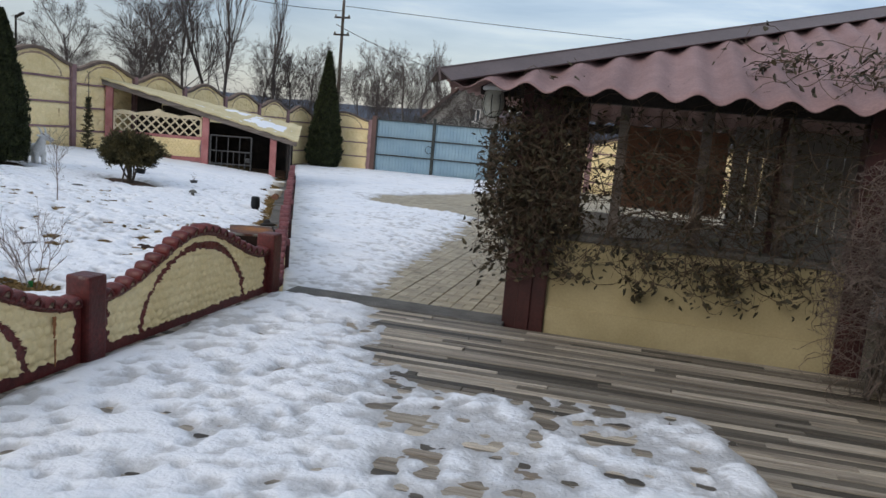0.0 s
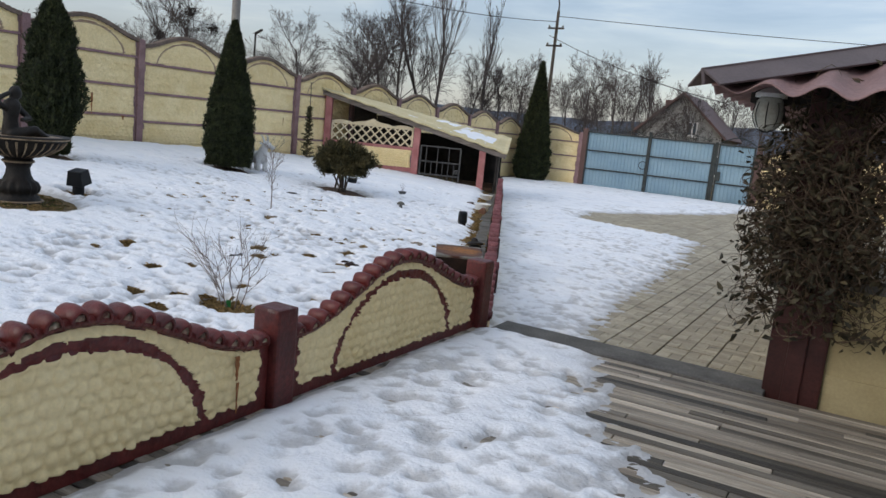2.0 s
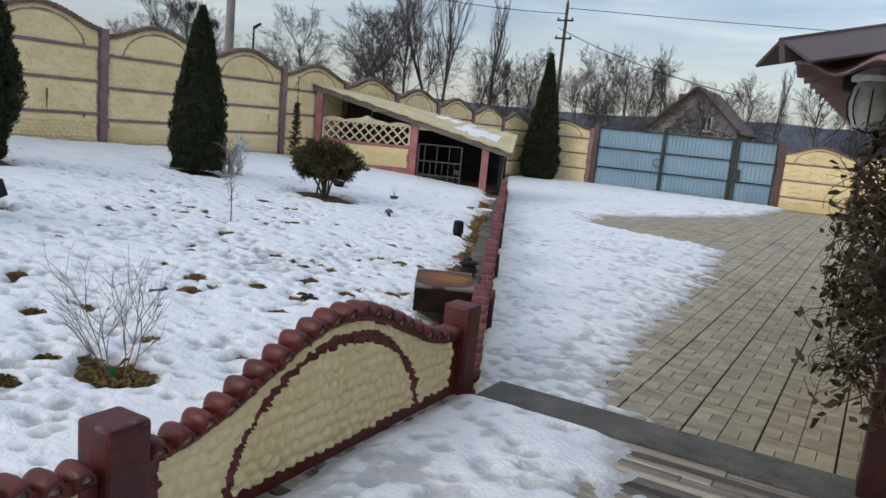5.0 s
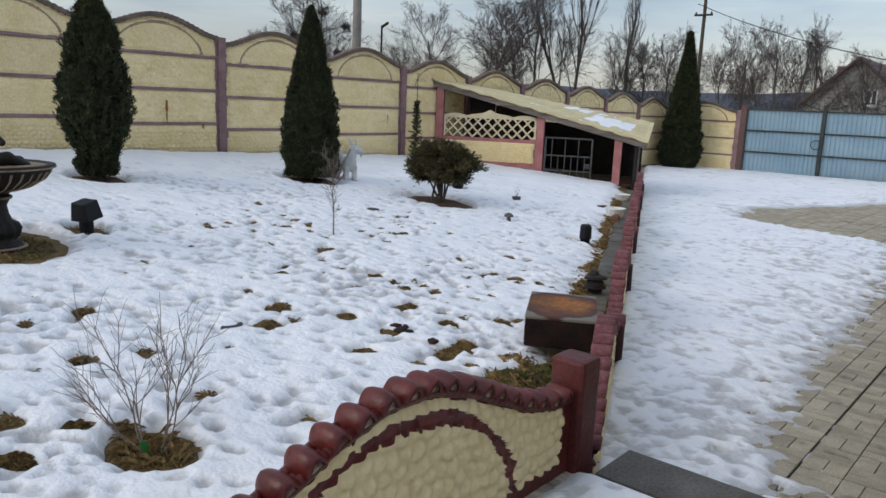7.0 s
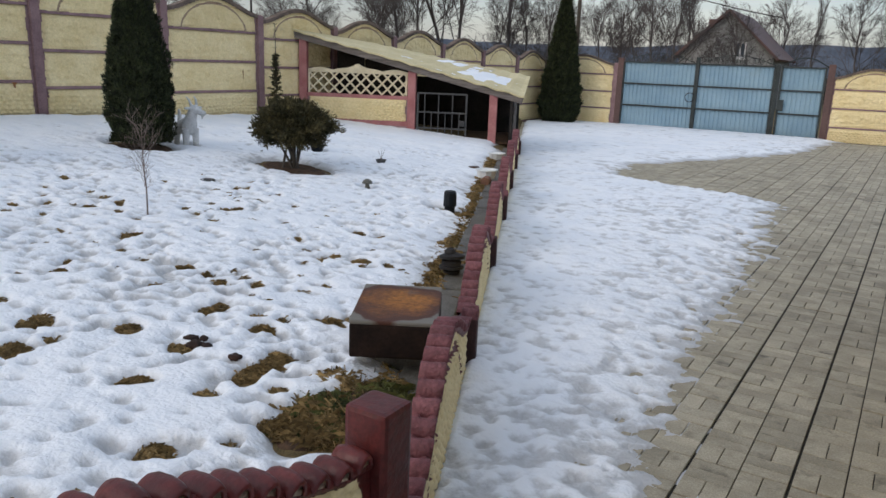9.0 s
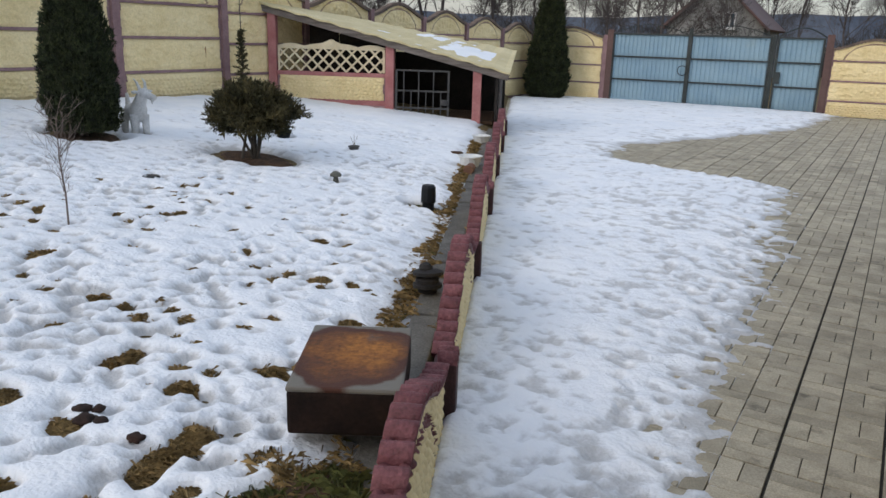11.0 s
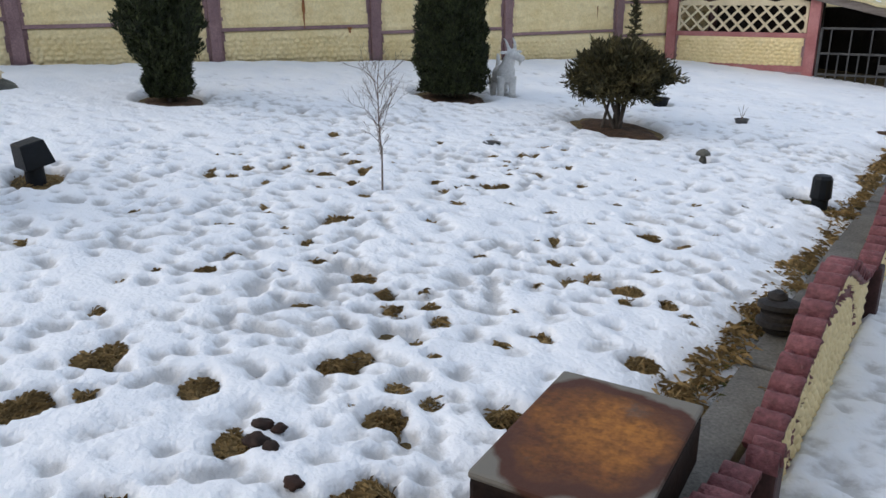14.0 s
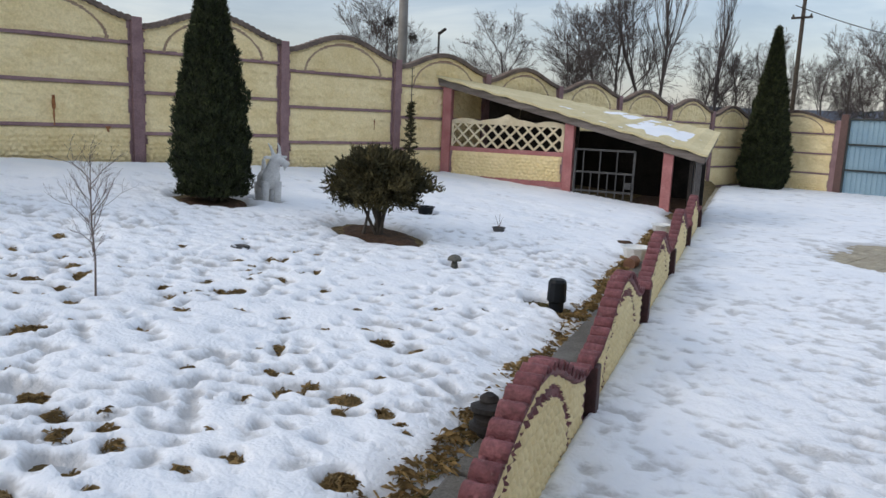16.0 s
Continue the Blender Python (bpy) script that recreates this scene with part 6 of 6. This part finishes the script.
# bearing, distance, kind, height
TREES = [(41.6, 62, 0, 7.8), (37.5, 62, 0, 9.0), (34.3, 66, 0, 9.6), (33.0, 70, 0, 10.5), (30.8, 66, 1, 14.0), (31.4, 68, 1, 13.0), (27.1, 70, 1, 12.6), (28.2, 74, 0, 8.0), (25.8, 72, 0, 7.0),
         (24.3, 70, 0, 7.2), (22.9, 74, 0, 6.4), (20.8, 70, 0, 6.8), (19.3, 66, 0, 7.2), (17.0, 52, 0, 6.6), (15.1, 78, 1, 10.0), (13.6, 80, 1, 9.2), (7.3, 90, 1, 10.0), (10.0, 85, 0, 7.0),
         (50.0, 58, 0, 7.4), (47.8, 56, 0, 8.4), (53.2, 70, 0, 6.6), (57.8, 68, 1, 6.0), (60.5, 70, 0, 6.0), (64.0, 66, 0, 6.0), (4.5, 75, 0, 7.6), (2.0, 78, 1, 8.2), (0.0, 70, 0, 7.6), (-3.0, 72, 0, 7.8),
         (44.5, 74, 0, 6.2), (39.5, 80, 0, 6.0), (36.0, 76, 0, 7.2), (18.2, 84, 0, 7.0), (16.2, 46, 0, 5.8), (12.2, 47, 0, 4.6), (9.2, 60, 0, 6.2), (-7.0, 66, 0, 7.5), (-12.0, 70, 1, 10.5), (68.0, 70, 0, 6.5)]
for i, (b, dist, kind, h) in enumerate(TREES):
    x, y = at_bearing(b, dist)
    mesh = (POPLAR if kind else SPREAD)[i % (2 if kind else 3)]
    bare_tree(mesh, x, y, -0.6, i * 67, ("tall narrow leafless poplar" if kind else "spreading leafless tree") + " beyond the perimeter fence", h / (13.0 * 0.88 if kind else 10.0 * 0.78))

# dark balls of mistletoe in two trees
for k, (b, dist, z, s) in enumerate(((48.6, 56, 7.2, 0.42), (47.0, 56, 6.2, 0.36), (50.6, 58, 5.6, 0.40), (47.6, 56, 4.4, 0.30))):
    x, y = at_bearing(b, dist)
    rr = random.Random(k)
    pts = [(Vector((rr.gauss(0, 1), rr.gauss(0, 1), rr.gauss(0, 1))).normalized() * s * rr.uniform(0.3, 1) + Vector((x, y, z)), Vector((rr.gauss(0, 1), rr.gauss(0, 1), rr.gauss(0, 1))).normalized()) for i in range(260)]
    tagged(put("mistletoe", foliage(pts, 0.16, 0.2, "scrub", "mistletoe", k)), "dark round mistletoe clump in a bare tree", "mistletoe")

# scrub along the far side of the lane
tb = Tubes(3)
r = random.Random(77)
for i in range(5200):
    b, dist = r.uniform(-22, 75), r.uniform(60, 95)
    x, y = at_bearing(b, dist)
    h = r.uniform(1.5, 4.2) * (0.8 + 0.4 * math.sin(b * 0.7) * math.sin(b * 0.23))
    p = Vector((x, y, -0.6))
    d = Vector((r.gauss(0, .25), r.gauss(0, .25), 1)).normalized()
    e = p + d * h
    tb.stick(p, e, 0.05, 0.015)
    for s in range(4):
        q = p.lerp(e, r.uniform(0.35, 0.95))
        tb.stick(q, q + Vector((r.gauss(0, .5), r.gauss(0, .5), r.uniform(0.2, 0.8))), 0.025, 0.008)
tagged(put("thicket", tb.mesh("thicket", M["scrub"])), "dark leafless thicket beyond the lane", "thicket", kind="stuff")

# low far ridge, its haze painted into the material
bm = bmesh.new()
prev = None
for i in range(121):
    b = -60 + i * 1.6
    x, y = at_bearing(b, 700)
    z = 21 + 6 * noise.noise((b * 0.06, 1.3, 0)) + 2.5 * noise.noise((b * 0.35, 4, 0))
    x2, y2 = at_bearing(b, 1000)
    c = (bm.verts.new((x, y, -5)), bm.verts.new((x, y, z)), bm.verts.new((x2, y2, z + 4)))
    if prev:
        bm.faces.new((prev[0], c[0], c[1], prev[1]))
        bm.faces.new((prev[1], c[1], c[2], prev[2]))
    prev = c
tagged(part("backdrop", bm, M["far_hill"], smooth=True), "wooded ridge on the horizon with blue haze in its colour", "hills", kind="structure")

# ---- neighbour's house ----
hx, hy_ = at_bearing(12.7, 52)
house = thing("house", pose(hx, hy_, -0.7, 0, 0, 2), "grey rendered house with a brown gable roof behind the gate", "house")
W, DEP, EH, PK = 5.4, 8.0, 3.15, 5.65
bm = bmesh.new()
ring = [(-W / 2, 0), (W / 2, 0), (W / 2, EH), (0, PK - 0.15), (-W / 2, EH)]
fr = [bm.verts.new((x, 0, z)) for x, z in ring]
bk = [bm.verts.new((x, DEP, z)) for x, z in ring]
bm.faces.new(fr)
bm.faces.new(bk[::-1])
for i in range(5):
    j = (i + 1) % 5
    bm.faces.new((fr[j], fr[i], bk[i], bk[j]))
part("wall", bm, M["render_grey"], house, "grey rendered walls")
for sgn in (1, -1):
    a, b = Vector((0, 0, PK)), Vector((sgn * (W / 2 + 0.30), 0, EH - 0.26))
    d = b - a
    m = Matrix.Translation((a + b) / 2 + Vector((0, DEP / 2 - 0.1, 0))) @ d.to_track_quat("X", "Y").to_matrix().to_4x4()
    bm = bmesh.new()
    ang = math.degrees(math.atan2(d.z, d.x))
    add_box(bm, (d.length, DEP + 0.9, 0.14), Matrix.Translation((a + b) / 2 + Vector((0, DEP / 2, 0))) @ pose(0, 0, 0, 0, -ang, 0), 0.01)
    part("roof", bm, M["roof_tile"], house, "brown roof slope with overhang")
part("chimney", box((0.5, 0.5, 1.2), pose(-1.6, 3.5, 4.75), 0.02), M["roof_tile"], house, "brown brick chimney")
for x, z, w, h in ((0.80, 3.40, 0.62, 0.95), (-2.3, 1.2, 1.1, 1.3), (2.2, 1.2, 1.1, 1.3)):
    win = part("window", box((w, 0.08, h), pose(x, -0.03, z), 0.01), M["white"], house, "white framed window")
    for s in (-1, 1):
        part("pane", box((w / 2 - 0.12, 0.03, h - 0.2), pose(x + s * (w / 4 - 0.01), -0.07, z), 0), M["pane"], win)
    part("sill", box((w + 0.2, 0.16, 0.06), pose(x, -0.1, z - h / 2 - 0.03), 0), M["white"], win)

# ---- poles and wires ----


def utility_pole(x, y, height, r0, r1, arms, label, mat="pole"):
    ob = thing("utility_pole", pose(x, y, -0.7), label, "utility pole")
    part("shaft", lathe([(r0, 0), (r1, height)], 10), M[mat], ob, smooth=True)
    for z in arms:
        part("crossarm", box((1.0, 0.08, 0.10), pose(0, -0.1, z), 0.01), M["dark_wood_and_shade"], ob)
        for q in (-0.42, 0.42):
            part("insulator", lathe([(0.05, 0), (0.06, 0.05), (0.03, 0.12)], 8), M["stone"], ob, "", pose(q, -0.1, z + 0.05))
    return ob


PX, PY = at_bearing(22.4, 46)
up = utility_pole(PX, PY, 9.3, 0.12, 0.085, (8.3, 7.3), "wooden utility pole with crossarms and insulators beyond the fence", "bark")
tb = Tubes(6)
tb.path([(0, 0, 9.0), (0, 0, 9.7), (-0.06, 0, 9.95), (-0.22, 0, 10.1), (-0.5, 0, 10.12)], 0.05, 0.035)
put("lamp_arm", tb.mesh("lamp_arm", M["grey_metal"]), up, None, "curved steel lamp arm")
part("lamp_head", box((0.42, 0.16, 0.11), pose(-0.62, 0, 10.08, 0, 8, 0), 0.03), M["grey_metal"], up)
utility_pole(-24.5, 24.8, 9.5, 0.20, 0.15, (), "thick grey concrete utility pole behind the fence")
lx, ly = at_bearing(44.3, 40)
lp_ = thing("street_lamp", pose(lx, ly, -0.6), "thin dark street lamp pole beyond the fence", "street lamp")
part("shaft", lathe([(0.06, 0), (0.045, 5.6)], 8), M["iron"], lp_)
part("head", box((0.5, 0.12, 0.10), pose(0.2, 0, 5.6, 0, -25, 0), 0.02), M["iron"], lp_)


def wire(a, b, sag, label):
    tb = Tubes(4)
    a, b = Vector(a), Vector(b)
    tb.path([a.lerp(b, q) - Vector((0, 0, sag * 4 * q * (1 - q))) for q in np.linspace(0, 1, 24)], 0.018, 0.018)
    tagged(put("power_line", tb.mesh("power_line", M["iron"])), label, "cable", group="overhead wires")


top = Vector((PX, PY, 8.0))
wire(top, (-24.5, 24.8, 7.2), 0.5, "thin sagging overhead wire from the pole to the concrete pole")
wire(top + Vector((0, 0, 0.3)), (45, 62, 9.0), 0.8, "thin overhead wire running from the wooden pole")
wire(top + Vector((-0.4, 0, -0.8)), (-7.0, 36.5, 3.5), 0.3, "thin drop wire from the wooden pole to the house")
wire((-60, 62, 15.0), (50, 50, 13.0), 1.0, "thin overhead wire crossing high beyond the gate")
wire((-60, 62, 16.6), (50, 50, 14.6), 1.0, "thin overhead wire crossing high beyond the gate")

# ---- drive and deck: beds, then their pieces ----
dm = [(-12.2, 27.0), (9.0, 27.0), (9.0, 6.17), (-2.9, 6.17), (-3.02, 5.95), (-8.7, 18.2), (-12.2, 18.2)]
bm = bmesh.new()
vt = [bm.verts.new((x, y, DRIVE_Z - 0.015)) for x, y in dm]
vb = [bm.verts.new((x, y, DRIVE_Z - 0.12)) for x, y in dm]
bm.faces.new(vt)
bm.faces.new(vb[::-1])
for i in range(len(dm)):
    j = (i + 1) % len(dm)
    bm.faces.new((vt[i], vb[i], vb[j], vt[j]))
bmesh.ops.recalc_face_normals(bm, faces=bm.faces)
drive = tagged(part("pavement", bm, M["joint"]), "drive paved with small tan grey concrete pavers in long joints", "pavement", kind="structure")


def brick_verts(x0, y0, x1, y1, z):
    e = 0.0022
    return [(x0, y0, z - 0.03), (x1, y0, z - 0.03), (x1, y1, z - 0.03), (x0, y1, z - 0.03), (x0, y0, z - e), (x1, y0, z - e), (x1, y1, z - e), (x0, y1, z - e),
            (x0 + e, y0 + e, z), (x1 - e, y0 + e, z), (x1 - e, y1 - e, z), (x0 + e, y1 - e, z)]


BRICK_F = [(8, 9, 10, 11)] + [(4 + i, 4 + (i + 1) % 4, 8 + (i + 1) % 4, 8 + i) for i in range(4)] + [(i, (i + 1) % 4, 4 + (i + 1) % 4, 4 + i) for i in range(4)]
UNIT, DEEP = 0.2025, 0.3485
PAVER_Y = 6.0855
brick_meshes = {}
jv, jf = [], []
r = random.Random(8)


def paver_unit(left):
    """Two small squares and two planks in one unit: (x0, y0, x1, y1) with their joints cut out."""
    h, t, c = DEEP / 2, 0.0026, 0.0044
    x0, x1 = (0.0065, UNIT - t) if left else (t, UNIT - 0.0065)
    sq = (c, h - 0.0014) if left else (h + 0.0014, DEEP - c)
    pl = ((h + 0.0014, 1.5 * h - 0.0019), (1.5 * h + 0.0019, DEEP - c)) if left else ((c, 0.5 * h - 0.0019), (0.5 * h + 0.0019, h - 0.0014))
    mid = (x0 + x1) / 2
    return [(x0, sq[0], mid - 0.0022, sq[1]), (mid + 0.0022, sq[0], x1, sq[1])] + [(x0, a, x1, b) for a, b in pl]


for i in range(-48, 54):
    for j in range(0, 60):
        x0, y0 = -2.475 + i * UNIT, PAVER_Y + j * DEEP
        if float(inside_garden(x0 + UNIT, y0)) > 0.05 and y0 < 17.8 or y0 > 26.6 or x0 < -12.0:
            continue
        sink, tip = r.gauss(0, 0.0012), r.gauss(0, 0.25)
        for k, (ax, ay, bx_, by_) in enumerate(paver_unit(i % 2 == 0)):
            z = DRIVE_Z - 0.001 + sink + r.uniform(-0.0006, 0.0006)
            if -2.95 < x0 < -1.2 and 7.0 < y0 < 9.8:
                w, d = round(bx_ - ax, 4), round(by_ - ay, 4)
                if (w, d) not in brick_meshes:
                    brick_meshes[w, d] = mesh_from("paver", brick_verts(-w / 2, -d / 2, w / 2, d / 2, 0), BRICK_F, [M["paver"]])
                put("paver", brick_meshes[w, d], drive, pose(x0 + (ax + bx_) / 2, y0 + (ay + by_) / 2, z, tip, r.gauss(0, .15), 0))
            else:
                n = len(jv)
                jv.extend(brick_verts(x0 + ax, y0 + ay, x0 + bx_, y0 + by_, z))
                jf.extend([tuple(q + n for q in f) for f in BRICK_F])
tagged(put("pavers", mesh_from("pavers", jv, jf, [M["paver_joined"]]), drive), kind="stuff")

deck = tagged(part("floor", box((4.5, 8.2, 0.10), pose(-0.79, 1.77, -0.085), 0.004), M["joint"]), "deck of narrow weathered grey brown boards", "deck floor", kind="structure")
PITCH = 0.064
board_meshes = {}
jv, jf = [], []
r = random.Random(21)
for j in range(int((5.85 + 2.2) / PITCH)):
    y1 = 5.85 - j * PITCH
    x = -3.03 - r.uniform(0, 0.8)
    while x < 1.42:
        ln = r.choice((0.8, 1.0, 1.2, 1.5, 1.7))
        a, b = max(x, -3.03), min(x + ln, 1.42)
        x += ln
        if b - a < 0.05:
            continue
        z = r.uniform(-0.004, 0.001)
        if y1 > 2.7:
            w = round(b - a - 0.005, 2)
            if w not in board_meshes:
                board_meshes[w] = mesh_from("board", brick_verts(-w / 2, -PITCH / 2 + 0.003, w / 2, PITCH / 2 - 0.003, 0), BRICK_F, [M["deck"]])
            put("board", board_meshes[w], deck, pose((a + b) / 2, y1 - PITCH / 2, z, r.gauss(0, .5), r.gauss(0, .08), r.gauss(0, .06)))
        else:
            k = len(jv)
            jv.extend(brick_verts(a, y1 - PITCH + 0.003, b - 0.005, y1 - 0.003, z))
            jf.extend([tuple(q + k for q in f) for f in BRICK_F])
tagged(put("boards", mesh_from("boards", jv, jf, [M["deck"]]), deck), kind="stuff")
